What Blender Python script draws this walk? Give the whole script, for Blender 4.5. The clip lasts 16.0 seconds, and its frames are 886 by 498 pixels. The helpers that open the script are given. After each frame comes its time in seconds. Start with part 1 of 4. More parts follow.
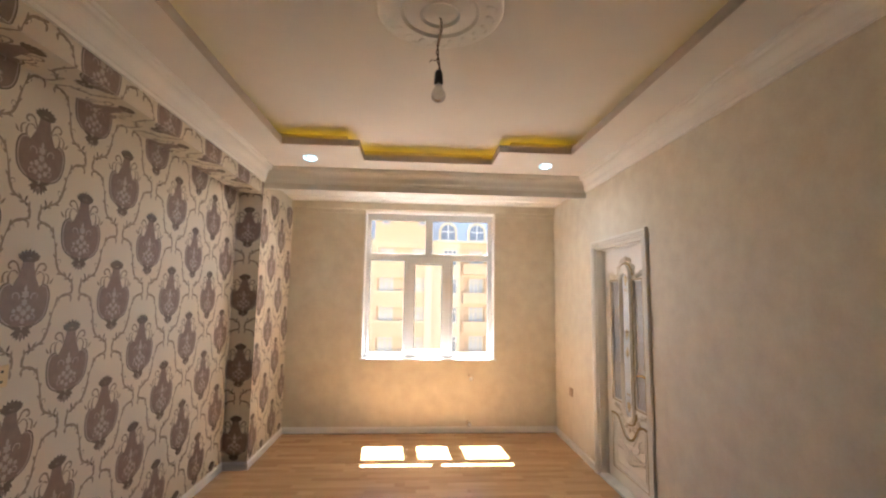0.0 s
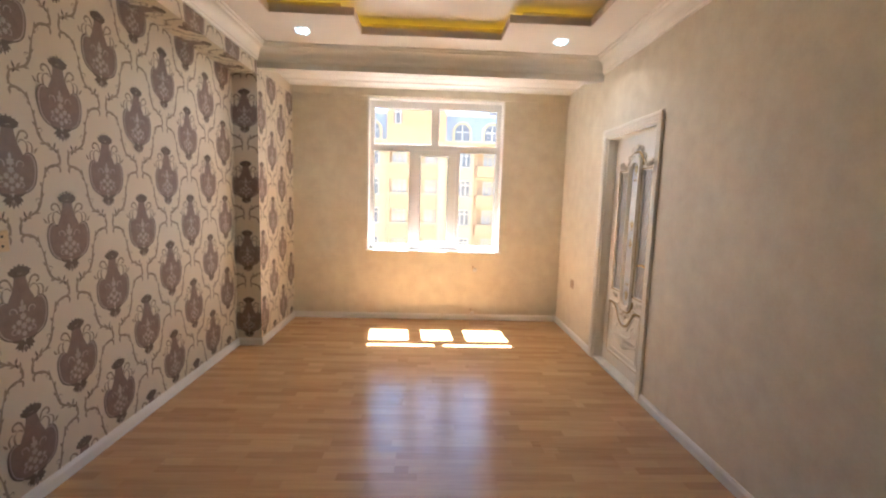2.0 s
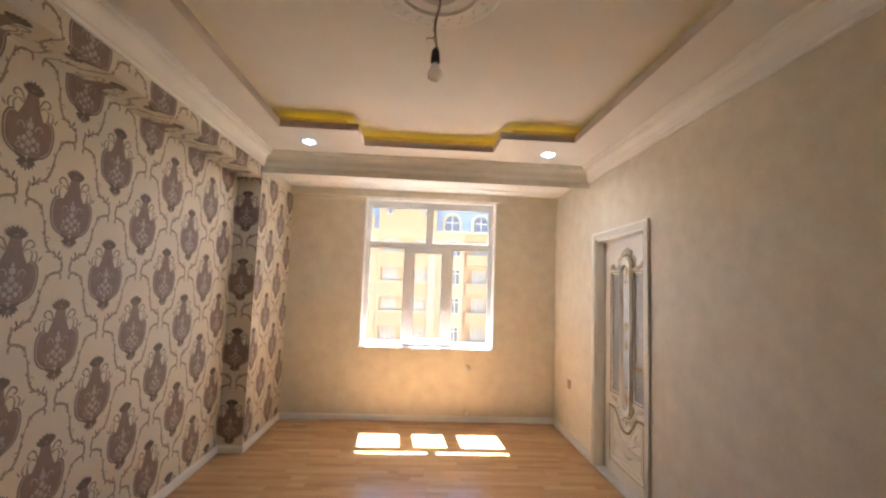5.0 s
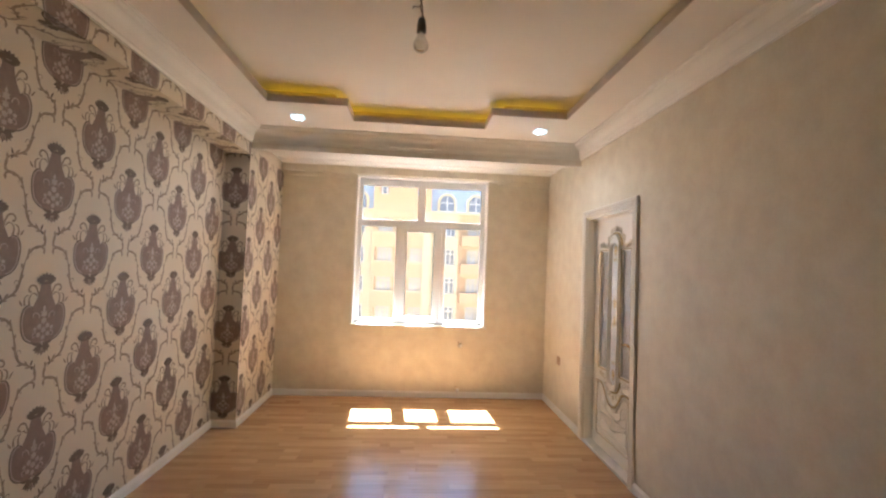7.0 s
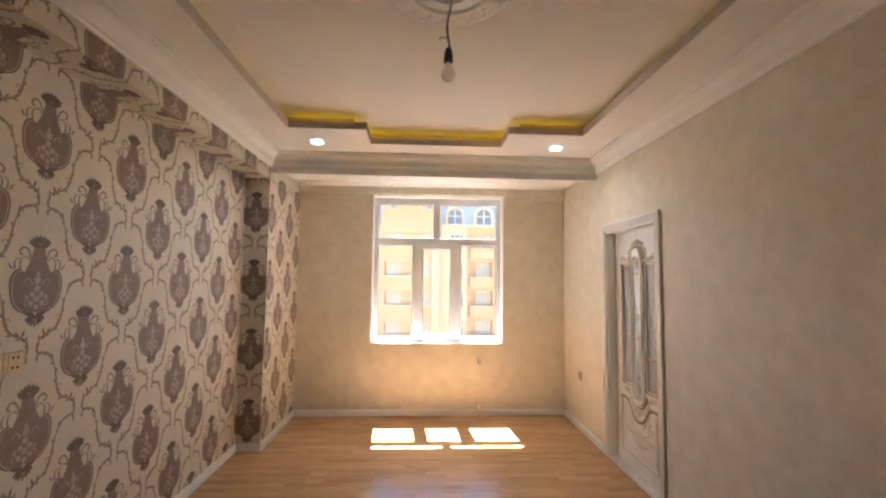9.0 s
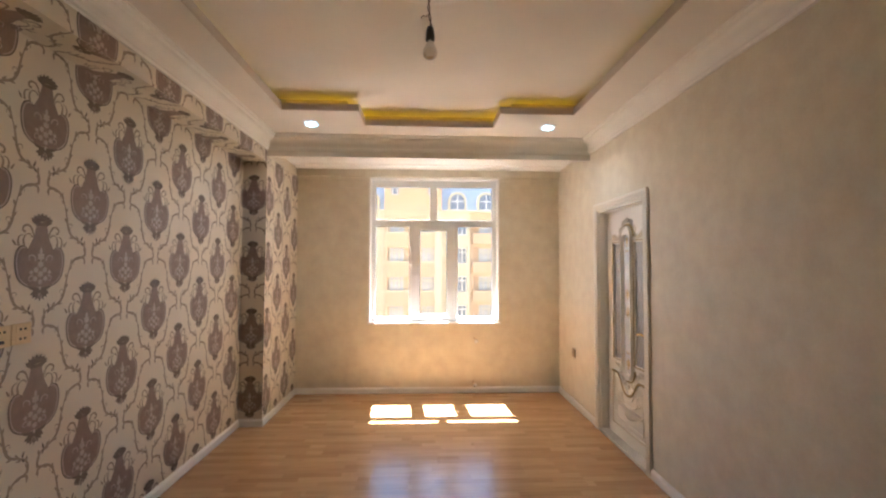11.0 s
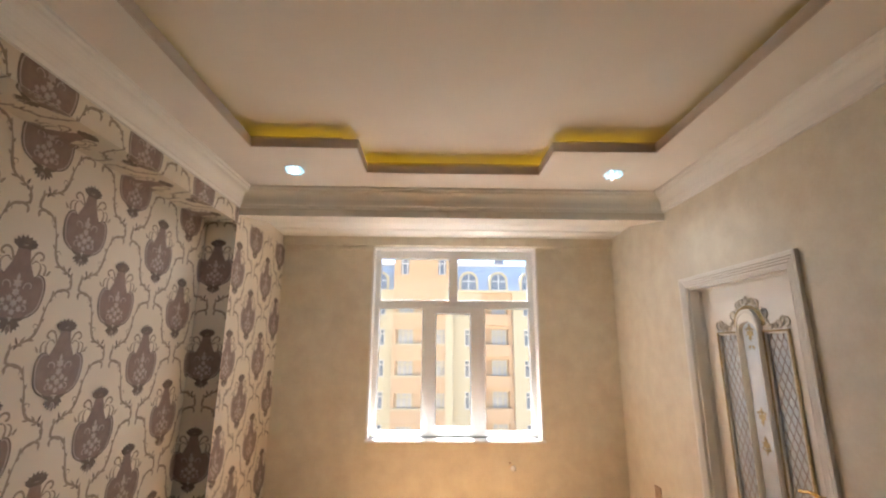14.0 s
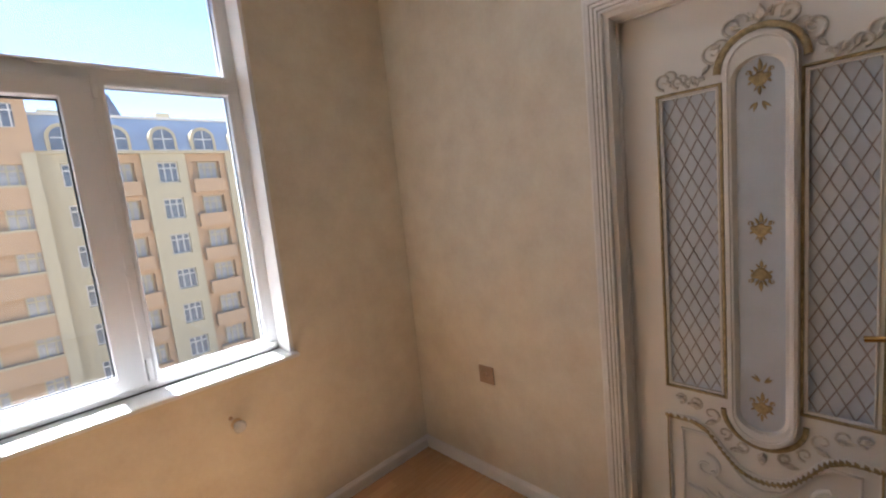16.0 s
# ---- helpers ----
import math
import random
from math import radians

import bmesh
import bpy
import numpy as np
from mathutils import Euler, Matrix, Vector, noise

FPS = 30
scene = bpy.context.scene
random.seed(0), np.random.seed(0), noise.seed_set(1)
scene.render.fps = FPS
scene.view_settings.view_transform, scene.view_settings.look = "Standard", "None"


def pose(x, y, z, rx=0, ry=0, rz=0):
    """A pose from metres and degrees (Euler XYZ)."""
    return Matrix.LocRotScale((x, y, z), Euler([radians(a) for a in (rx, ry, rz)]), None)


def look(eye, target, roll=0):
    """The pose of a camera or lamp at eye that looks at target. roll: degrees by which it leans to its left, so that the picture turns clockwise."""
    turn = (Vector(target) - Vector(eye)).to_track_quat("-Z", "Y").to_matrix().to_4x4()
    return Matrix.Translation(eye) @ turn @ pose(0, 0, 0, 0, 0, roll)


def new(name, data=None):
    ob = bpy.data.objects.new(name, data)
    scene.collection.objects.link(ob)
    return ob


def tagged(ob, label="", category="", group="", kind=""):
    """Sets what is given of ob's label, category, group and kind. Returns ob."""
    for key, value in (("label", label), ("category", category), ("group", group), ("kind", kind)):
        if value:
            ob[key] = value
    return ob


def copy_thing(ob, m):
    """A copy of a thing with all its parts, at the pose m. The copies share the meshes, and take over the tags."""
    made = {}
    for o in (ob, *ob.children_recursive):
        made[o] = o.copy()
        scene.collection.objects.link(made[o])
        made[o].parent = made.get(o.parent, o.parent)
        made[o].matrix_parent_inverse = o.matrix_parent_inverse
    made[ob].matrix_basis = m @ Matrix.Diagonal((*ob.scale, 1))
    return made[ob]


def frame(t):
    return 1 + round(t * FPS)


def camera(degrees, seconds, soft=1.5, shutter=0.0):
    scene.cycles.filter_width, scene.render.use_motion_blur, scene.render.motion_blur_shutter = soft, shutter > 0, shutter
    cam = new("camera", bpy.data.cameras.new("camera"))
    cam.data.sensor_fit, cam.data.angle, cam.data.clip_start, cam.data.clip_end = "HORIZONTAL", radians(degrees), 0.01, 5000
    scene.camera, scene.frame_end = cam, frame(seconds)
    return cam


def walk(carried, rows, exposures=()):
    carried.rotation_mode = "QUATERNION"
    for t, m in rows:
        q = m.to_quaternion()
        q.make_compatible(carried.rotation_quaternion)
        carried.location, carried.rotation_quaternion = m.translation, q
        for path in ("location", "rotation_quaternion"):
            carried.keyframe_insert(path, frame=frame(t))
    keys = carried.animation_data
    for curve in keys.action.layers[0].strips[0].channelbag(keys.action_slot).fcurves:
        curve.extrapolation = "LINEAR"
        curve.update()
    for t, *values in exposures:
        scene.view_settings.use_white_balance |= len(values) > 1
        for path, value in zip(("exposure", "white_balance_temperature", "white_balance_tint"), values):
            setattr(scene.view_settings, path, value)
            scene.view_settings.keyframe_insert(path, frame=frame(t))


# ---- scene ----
cam = camera(91.8, 16.0, soft=2.2)
PATH = [
    (0, (-0.33, -0.457, 1.617), (-0.199, 1.527, 1.832), 0.9),
    (0.5, (-0.33, -0.445, 1.612), (-0.195, 1.541, 1.81), 0.9),
    (1, (-0.3, -0.422, 1.593), (-0.156, 1.568, 1.734), 0.9),
    (1.5, (-0.247, -0.395, 1.516), (-0.138, 1.598, 1.398), 1.3),
    (2, (-0.225, -0.393, 1.486), (-0.147, 1.592, 1.255), 1.7),
    (2.5, (-0.265, -0.413, 1.54), (-0.202, 1.577, 1.355), 1.0),
    (3, (-0.305, -0.42, 1.579), (-0.243, 1.579, 1.526), 0.6),
    (3.5, (-0.321, -0.417, 1.6), (-0.242, 1.581, 1.629), 1.2),
    (4, (-0.31, -0.414, 1.597), (-0.224, 1.582, 1.687), 1.8),
    (6.5, (-0.244, -0.41, 1.593), (-0.102, 1.574, 1.806), 2.1),
    (7, (-0.239, -0.412, 1.57), (-0.1, 1.581, 1.654), 2.2),
    (7.5, (-0.314, -0.432, 1.624), (-0.191, 1.562, 1.721), 1.6),
    (8, (-0.365, -0.406, 1.649), (-0.249, 1.586, 1.794), 0.8),
    (10.5, (-0.281, -0.49, 1.558), (-0.198, 1.506, 1.663), 0.7),
    (11, (-0.261, -0.502, 1.558), (-0.176, 1.495, 1.635), 0.2),
    (11.5, (-0.252, -0.504, 1.563), (-0.16, 1.493, 1.626), -0.0),
    (12, (-0.262, -0.476, 1.589), (-0.154, 1.52, 1.647), 0.1),
    (12.5, (-0.253, -0.354, 1.611), (-0.134, 1.639, 1.733), 1.1),
    (13, (-0.234, -0.113, 1.641), (-0.164, 1.872, 1.88), 2.3),
    (13.5, (-0.31, 0.27, 1.671), (-0.272, 2.226, 2.086), 1.5),
    (14, (-0.339, 0.649, 1.676), (-0.302, 2.598, 2.122), 0.4),
    (14.5, (-0.341, 1.156, 1.676), (-0.299, 3.101, 2.142), 1.6),
    (14.8, (-0.351, 1.49, 1.618), (-0.068, 3.413, 2.09), 0.5),
    (15, (-0.313, 1.705, 1.621), (0.236, 3.583, 2.034), -1.3),
    (15.3, (-0.251, 2.052, 1.518), (0.689, 3.788, 1.835), -2.3),
    (15.5, (-0.159, 2.308, 1.553), (1.01, 3.918, 1.757), -4.2),
    (15.6, (-0.138, 2.412, 1.554), (1.098, 3.978, 1.702), -4.7),
    (15.8, (-0.153, 2.644, 1.543), (1.218, 4.1, 1.566), -5.0),
    (16, (-0.154, 2.888, 1.522), (1.226, 4.313, 1.268), -5.9),
]
EXPO, EXPO_END, KELVIN, KELVIN_END = 4.4, 3.25, 5940, 5450
SKY, SUN = 0.038, 4.5
SPOT_GLOW, SPOT_WATTS, LED_GLOW = 1.1, 0.35, 0.12
FLOOR_A, FLOOR_B = (0.37, 0.195, 0.08), (0.7, 0.45, 0.225)
walk(cam, [(t, look(eye, target, roll)) for t, eye, target, roll in PATH],
     exposures=[(0.0, EXPO, KELVIN, 13), (1.0, EXPO, KELVIN, 13), (2.0, EXPO + 0.14, KELVIN, 13), (2.5, EXPO + 0.1, KELVIN, 13), (3.0, EXPO + 0.06, KELVIN, 13), (4.0, EXPO, KELVIN, 13),
                (8.0, EXPO, KELVIN, 13), (10.0, EXPO - 0.06, KELVIN, 13), (12.5, EXPO - 0.06, KELVIN, 13), (13.0, EXPO - 0.14, 6030, 12), (14.5, 3.87, 5780, 11), (15.0, 3.47, 5720, 12), (15.5, EXPO_END, KELVIN_END, 14), (16.0, EXPO_END, KELVIN_END, 14)])

# ---- plan, metres ----
XL, XP, XR = -2.05, -1.825, 1.42          # west wall, face of pillar and beam, east wall
YB, YP, YW = -1.1, 3.78, 4.82             # back wall, pillar front, window wall
Z_LEDGE, Z_LIP, Z_TOP = 2.83, 2.885, 2.96
Z_BEAM, Z_NICHE, Z_WB = 2.635, 2.757, 2.58
WX0, WX1, WZ0, WZ1 = -0.945, 0.665, 0.855, 2.646
DY0, DY1, DZ = 2.712, 3.588, 2.088         # door opening

# ---- light ----
world = bpy.data.worlds.new("world")
scene.world = world
world.use_nodes = True
wn = world.node_tree
sky = wn.nodes.new("ShaderNodeTexSky")
sky.sky_type = "NISHITA"
sky.sun_disc = False
sky.sun_elevation = radians(63.4)
sky.sun_rotation = radians(-3.5)
sky.air_density, sky.dust_density, sky.ozone_density, sky.altitude = 1.0, 1.0, 0.6, 1000
wn.nodes["Background"].inputs[1].default_value = SKY
wn.links.new(sky.outputs[0], wn.nodes["Background"].inputs[0])
sun = new("sun", bpy.data.lights.new("sun", "SUN"))
sun.data.energy = SUN
sun.data.angle = radians(0.5)
sun.data.color = (1.0, 0.93, 0.82)
sun.matrix_world = look((-0.035, 0.5, 1.0), (0, 0, 0))


# ---- materials ----
def material(name, color, rough=0.6, metal=0.0, mottle=0.12, scale=6.0, fine=90.0, bump=0.15, bump_scale=None, second=None, spread=0.5, emit=None):
    """Principled surface with two scales of variation and a fine relief."""
    m = bpy.data.materials.new(name)
    m.use_nodes = True
    nt = m.node_tree
    b = nt.nodes["Principled BSDF"]
    b.inputs["Metallic"].default_value = metal
    tc = nt.nodes.new("ShaderNodeTexCoord")
    n1 = nt.nodes.new("ShaderNodeTexNoise")
    n1.inputs["Scale"].default_value, n1.inputs["Detail"].default_value = scale, 5
    n2 = nt.nodes.new("ShaderNodeTexNoise")
    n2.inputs["Scale"].default_value, n2.inputs["Detail"].default_value = fine, 3
    for n in (n1, n2):
        nt.links.new(tc.outputs["Object"], n.inputs["Vector"])
    ramp = nt.nodes.new("ShaderNodeValToRGB")
    ramp.color_ramp.elements[0].position, ramp.color_ramp.elements[1].position = 0.5 - spread / 2, 0.5 + spread / 2
    dark = second or tuple(c * (1 - mottle) for c in color)
    ramp.color_ramp.elements[0].color = (*dark, 1)
    ramp.color_ramp.elements[1].color = (*(min(1, c * (1 + mottle * 0.4)) for c in color), 1)
    nt.links.new(n1.outputs["Fac"], ramp.inputs["Fac"])
    mix = nt.nodes.new("ShaderNodeMixRGB")
    mix.blend_type = "OVERLAY"
    mix.inputs[0].default_value = min(0.5, mottle)
    nt.links.new(ramp.outputs[0], mix.inputs[1])
    nt.links.new(n2.outputs["Fac"], mix.inputs[2])
    nt.links.new(mix.outputs[0], b.inputs["Base Color"])
    rr = nt.nodes.new("ShaderNodeMapRange")
    rr.inputs["To Min"].default_value, rr.inputs["To Max"].default_value = max(0.02, rough - 0.08), min(1, rough + 0.08)
    nt.links.new(n1.outputs["Fac"], rr.inputs["Value"])
    nt.links.new(rr.outputs[0], b.inputs["Roughness"])
    if bump:
        n3 = n2
        if bump_scale:
            n3 = nt.nodes.new("ShaderNodeTexNoise")
            n3.inputs["Scale"].default_value, n3.inputs["Detail"].default_value = bump_scale, 6
            nt.links.new(tc.outputs["Object"], n3.inputs["Vector"])
        bm_ = nt.nodes.new("ShaderNodeBump")
        bm_.inputs["Strength"].default_value, bm_.inputs["Distance"].default_value = bump, 0.004
        nt.links.new(n3.outputs["Fac"], bm_.inputs["Height"])
        nt.links.new(bm_.outputs[0], b.inputs["Normal"])
    if emit:
        b.inputs["Emission Color"].default_value = (*emit[0], 1)
        b.inputs["Emission Strength"].default_value = emit[1]
    return m


def glass_material(name, tint, rough=0.0, veil=0.0):
    m = bpy.data.materials.new(name)
    m.use_nodes = True
    nt = m.node_tree
    nt.nodes.remove(nt.nodes["Principled BSDF"])
    tr = nt.nodes.new("ShaderNodeBsdfTransparent")
    tr.inputs[0].default_value = (*tint, 1)
    gl = nt.nodes.new("ShaderNodeBsdfGlossy")
    gl.inputs["Roughness"].default_value = rough
    fr = nt.nodes.new("ShaderNodeFresnel")
    fr.inputs[0].default_value = 1.45
    mx = nt.nodes.new("ShaderNodeMixShader")
    nt.links.new(fr.outputs[0], mx.inputs[0])
    nt.links.new(tr.outputs[0], mx.inputs[1])
    nt.links.new(gl.outputs[0], mx.inputs[2])
    last = mx
    if veil:                                      # translucent veil that scatters the sun, standing in for pane glare; whitens the bulb
        tl = nt.nodes.new("ShaderNodeBsdfTranslucent")
        veil_mix = nt.nodes.new("ShaderNodeMixShader")
        tc, nz = nt.nodes.new("ShaderNodeTexCoord"), nt.nodes.new("ShaderNodeTexNoise")
        nz.inputs["Scale"].default_value, nz.inputs["Detail"].default_value = 3.0, 6
        nt.links.new(tc.outputs["Object"], nz.inputs["Vector"])
        amount = nt.nodes.new("ShaderNodeMapRange")
        amount.inputs["To Min"].default_value, amount.inputs["To Max"].default_value = veil * 0.5, veil * 1.5
        nt.links.new(nz.outputs["Fac"], amount.inputs["Value"])
        nt.links.new(amount.outputs[0], veil_mix.inputs[0])
        nt.links.new(mx.outputs[0], veil_mix.inputs[1])
        nt.links.new(tl.outputs[0], veil_mix.inputs[2])
        last = veil_mix
    nt.links.new(last.outputs[0], nt.nodes["Material Output"].inputs[0])
    return m


def laminate_material():
    """Three-strip laminate: short staves along x, each of its own shade, with long grain."""
    m = bpy.data.materials.new("laminate")
    m.use_nodes = True
    nt = m.node_tree
    b = nt.nodes["Principled BSDF"]
    tc, info = nt.nodes.new("ShaderNodeTexCoord"), nt.nodes.new("ShaderNodeObjectInfo")
    off = nt.nodes.new("ShaderNodeMath")
    off.operation = "MULTIPLY"
    off.inputs[1].default_value = 37.0
    nt.links.new(info.outputs["Random"], off.inputs[0])
    comb = nt.nodes.new("ShaderNodeCombineXYZ")
    nt.links.new(off.outputs[0], comb.inputs[0])
    add = nt.nodes.new("ShaderNodeVectorMath")
    nt.links.new(tc.outputs["Object"], add.inputs[0])
    nt.links.new(comb.outputs[0], add.inputs[1])
    br = nt.nodes.new("ShaderNodeTexBrick")
    br.inputs["Color1"].default_value, br.inputs["Color2"].default_value = (0.0, 0.0, 0.0, 1), (1, 1, 1, 1)
    br.inputs["Mortar"].default_value = (0.3, 0.3, 0.3, 1)
    br.inputs["Scale"].default_value = 1.0
    br.inputs["Mortar Size"].default_value = 0.0006
    br.inputs["Brick Width"].default_value, br.inputs["Row Height"].default_value = 0.43, 0.0645
    br.offset = 0.37
    nt.links.new(add.outputs[0], br.inputs["Vector"])
    mp = nt.nodes.new("ShaderNodeMapping")
    mp.inputs["Scale"].default_value = (2.2, 34.0, 1.0)
    nt.links.new(add.outputs[0], mp.inputs["Vector"])
    gr = nt.nodes.new("ShaderNodeTexNoise")
    gr.inputs["Scale"].default_value, gr.inputs["Detail"].default_value = 1.6, 7
    nt.links.new(mp.outputs[0], gr.inputs["Vector"])
    ramp = nt.nodes.new("ShaderNodeValToRGB")
    ramp.color_ramp.elements[0].color, ramp.color_ramp.elements[1].color = (*FLOOR_A, 1), (*FLOOR_B, 1)
    mixv = nt.nodes.new("ShaderNodeMath")
    mixv.operation = "MULTIPLY_ADD"
    mixv.inputs[1].default_value = 0.42
    sc = nt.nodes.new("ShaderNodeMath")
    sc.operation = "MULTIPLY"
    sc.inputs[1].default_value = 0.62
    nt.links.new(gr.outputs["Fac"], sc.inputs[0])
    nt.links.new(br.outputs["Color"], mixv.inputs[0])
    nt.links.new(sc.outputs[0], mixv.inputs[2])
    nt.links.new(mixv.outputs[0], ramp.inputs["Fac"])
    nt.links.new(ramp.outputs[0], b.inputs["Base Color"])
    rr = nt.nodes.new("ShaderNodeMapRange")
    rr.inputs["To Min"].default_value, rr.inputs["To Max"].default_value = 0.15, 0.3
    nt.links.new(gr.outputs["Fac"], rr.inputs["Value"])
    nt.links.new(rr.outputs[0], b.inputs["Roughness"])
    b.inputs["Specular IOR Level"].default_value = 0.6
    bp = nt.nodes.new("ShaderNodeBump")
    bp.inputs["Strength"].default_value, bp.inputs["Distance"].default_value = 0.08, 0.001
    nt.links.new(gr.outputs["Fac"], bp.inputs["Height"])
    nt.links.new(bp.outputs[0], b.inputs["Normal"])
    return m


M_PLASTER = material("beige_wallpaper", (0.75, 0.692, 0.565), 0.62, mottle=0.12, scale=8, fine=60, bump=0.25, bump_scale=38, second=(0.672, 0.6, 0.478), spread=0.5)
M_PAPER = material("damask_ground", (0.745, 0.668, 0.552), 0.55, mottle=0.06, scale=5, fine=400, bump=0.25)
M_PRINT = material("damask_print", (0.275, 0.2, 0.168), 0.5, mottle=0.2, scale=22, fine=350, bump=0.25)
M_PRINT_MID = material("damask_print_scroll", (0.35, 0.28, 0.21), 0.5, mottle=0.25, scale=25, fine=350, bump=0.2)
M_PRINT_LIGHT = material("damask_print_light", (0.5, 0.425, 0.375), 0.45, mottle=0.2, scale=25, fine=350, bump=0.2)
M_PRINT_DARK = material("damask_print_dark", (0.17, 0.125, 0.095), 0.5, mottle=0.25, scale=30, fine=350, bump=0.2)
M_CEIL = material("ceiling_paint", (0.84, 0.79, 0.73), 0.75, mottle=0.05, scale=2.5, fine=120, bump=0.06)
M_NICHE = material("niche_plaster", (0.8, 0.75, 0.68), 0.4, mottle=0.08, scale=10, fine=60, bump=0.2, bump_scale=30)
M_MOULD = material("moulding_paint", (0.85, 0.82, 0.77), 0.6, mottle=0.05, scale=4, fine=150, bump=0.05)
M_EDGE = material("tray_edge_paint", (0.62, 0.53, 0.46), 0.6, mottle=0.08, scale=6)
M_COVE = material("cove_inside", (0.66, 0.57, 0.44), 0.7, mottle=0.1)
M_BASE = material("baseboard_paint", (0.86, 0.84, 0.81), 0.35, mottle=0.06, scale=5, fine=150, bump=0.04)
M_PVC = material("window_pvc", (0.8, 0.8, 0.8), 0.3, mottle=0.04, scale=3, fine=100, bump=0.02)
M_GASKET_GAP = material("gasket_and_gap_black", (0.05, 0.05, 0.05), 0.6)
M_SILL = material("sill_board", (0.8, 0.8, 0.79), 0.3, mottle=0.05, scale=6)
M_DOOR = material("door_paint", (0.87, 0.83, 0.75), 0.38, mottle=0.05, scale=4, fine=120, bump=0.04)
M_GILT = material("gilding", (0.52, 0.4, 0.2), 0.45, metal=0.4, mottle=0.45, scale=60, fine=300, bump=0.3)
M_GILT_DARK = material("dull_gilding", (0.34, 0.25, 0.13), 0.5, metal=0.2, mottle=0.4, scale=60, fine=300, bump=0.2)
M_PATINA = material("worn_gilding", (0.77, 0.7, 0.58), 0.5, metal=0.0, mottle=0.4, scale=70, fine=300, bump=0.3)
M_BRASS = material("polished_brass", (0.7, 0.48, 0.18), 0.22, metal=1.0, mottle=0.1, scale=20, bump=0.02)
M_FROST = material("frosted_glass", (0.63, 0.66, 0.69), 0.24, mottle=0.08, scale=8, fine=200, bump=0.08)
M_LATTICE = material("lattice_lines", (0.4, 0.35, 0.31), 0.5, mottle=0.2)
M_MARBLE = material("threshold_stone", (0.72, 0.69, 0.64), 0.35, mottle=0.15, scale=12)
M_PLASTIC_CREAM = material("cream_plastic", (0.78, 0.61, 0.35), 0.35, mottle=0.06)
M_PLASTIC_BROWN = material("brown_plastic", (0.4, 0.27, 0.17), 0.4, mottle=0.1)
M_BLACK = material("black_bakelite", (0.02, 0.018, 0.016), 0.4)
M_WIRE = material("wire_sheath", (0.12, 0.08, 0.06), 0.5)
M_CAP = material("white_cap", (0.85, 0.84, 0.82), 0.12)
M_CHROME = material("chrome", (0.8, 0.8, 0.82), 0.12, metal=1.0, mottle=0.03, bump=0)
M_BULB = glass_material("bulb_glass", (0.95, 0.94, 0.91), 0.03, veil=0.14)
M_PANE = glass_material("window_glass", (0.97, 0.98, 0.98), veil=0.005)
M_SPOT = material("spot_crystal", (0.9, 0.95, 1.0), 0.1, mottle=0.02, bump=0, emit=((0.62, 0.92, 1.0), SPOT_GLOW))
M_FACET = material("spot_facets", (0.8, 0.95, 1.0), 0.08, mottle=0.02, bump=0, emit=((0.62, 0.93, 1.0), 0.055))
M_LED = material("led_strip_on", (0.9, 0.7, 0.1), 0.4, emit=((1.0, 0.62, 0.02), LED_GLOW))
M_LED_DIM = material("led_strip_dim", (0.9, 0.7, 0.1), 0.4, emit=((1.0, 0.62, 0.02), LED_GLOW * 0.22))
M_FLOOR = laminate_material()
M_SUBFLOOR = material("underlay", (0.12, 0.08, 0.05), 0.8)
M_F_CREAM = material("facade_cream", (0.45, 0.365, 0.22), 0.85, mottle=0.08, scale=0.8, fine=20, bump=0.1)
M_F_ORANGE = material("facade_ochre", (0.45, 0.285, 0.15), 0.85, mottle=0.08, scale=0.8, fine=20, bump=0.1)
M_F_WHITE = material("far_window_frame", (0.6, 0.55, 0.48), 0.5)
M_F_GLASS = material("far_glass", (0.12, 0.13, 0.15), 0.12, mottle=0.3, scale=1.5, bump=0)
M_F_CURTAIN = material("curtained_far_glass", (0.36, 0.33, 0.3), 0.2, mottle=0.35, scale=1.5, bump=0)
M_F_ROOF = material("mansard_metal", (0.3, 0.36, 0.45), 0.5, metal=0.0, mottle=0.15, scale=1.2)
M_F_SLATE = material("dark_slate", (0.13, 0.13, 0.15), 0.6)
M_GROUND = material("dusty_ground", (0.19, 0.17, 0.145), 0.9, mottle=0.3, scale=0.2, fine=3)


# ---- mesh helpers ----
def mesh_object(name, verts, faces, mats, index=None, parent=None, smooth=False):
    me = bpy.data.meshes.new(name)
    me.from_pydata([tuple(v) for v in verts], [], faces)
    for m in (mats if isinstance(mats, (list, tuple)) else [mats]):
        me.materials.append(m)
    if index:
        me.polygons.foreach_set("material_index", index)
    if smooth:
        me.polygons.foreach_set("use_smooth", [True] * len(me.polygons))
    me.update()
    ob = new(name, me)
    if parent:
        ob.parent = parent
    return ob


def empty(name, at=(0, 0, 0)):
    ob = new(name)
    ob.empty_display_size = 0.1
    ob.location = at
    return ob


def bevelled(ob, width=0.003, segments=2):
    b = ob.modifiers.new("edges", "BEVEL")
    b.width, b.segments, b.limit_method = width, segments, "ANGLE"
    return ob


def box_data(x0, x1, y0, y1, z0, z1, base=0):
    v = [(x, y, z) for x in (x0, x1) for y in (y0, y1) for z in (z0, z1)]
    f = [(0, 1, 3, 2), (4, 6, 7, 5), (0, 4, 5, 1), (2, 3, 7, 6), (0, 2, 6, 4), (1, 5, 7, 3)]
    return v, [tuple(i + base for i in q) for q in f]


def boxes(name, specs, mat, parent=None, bevel=0.0):
    V, F = [], []
    for s in specs:
        v, f = box_data(*s, base=len(V))
        V += v
        F += f
    ob = mesh_object(name, V, F, mat, parent=parent)
    if bevel:
        bevelled(ob, bevel)
    return ob


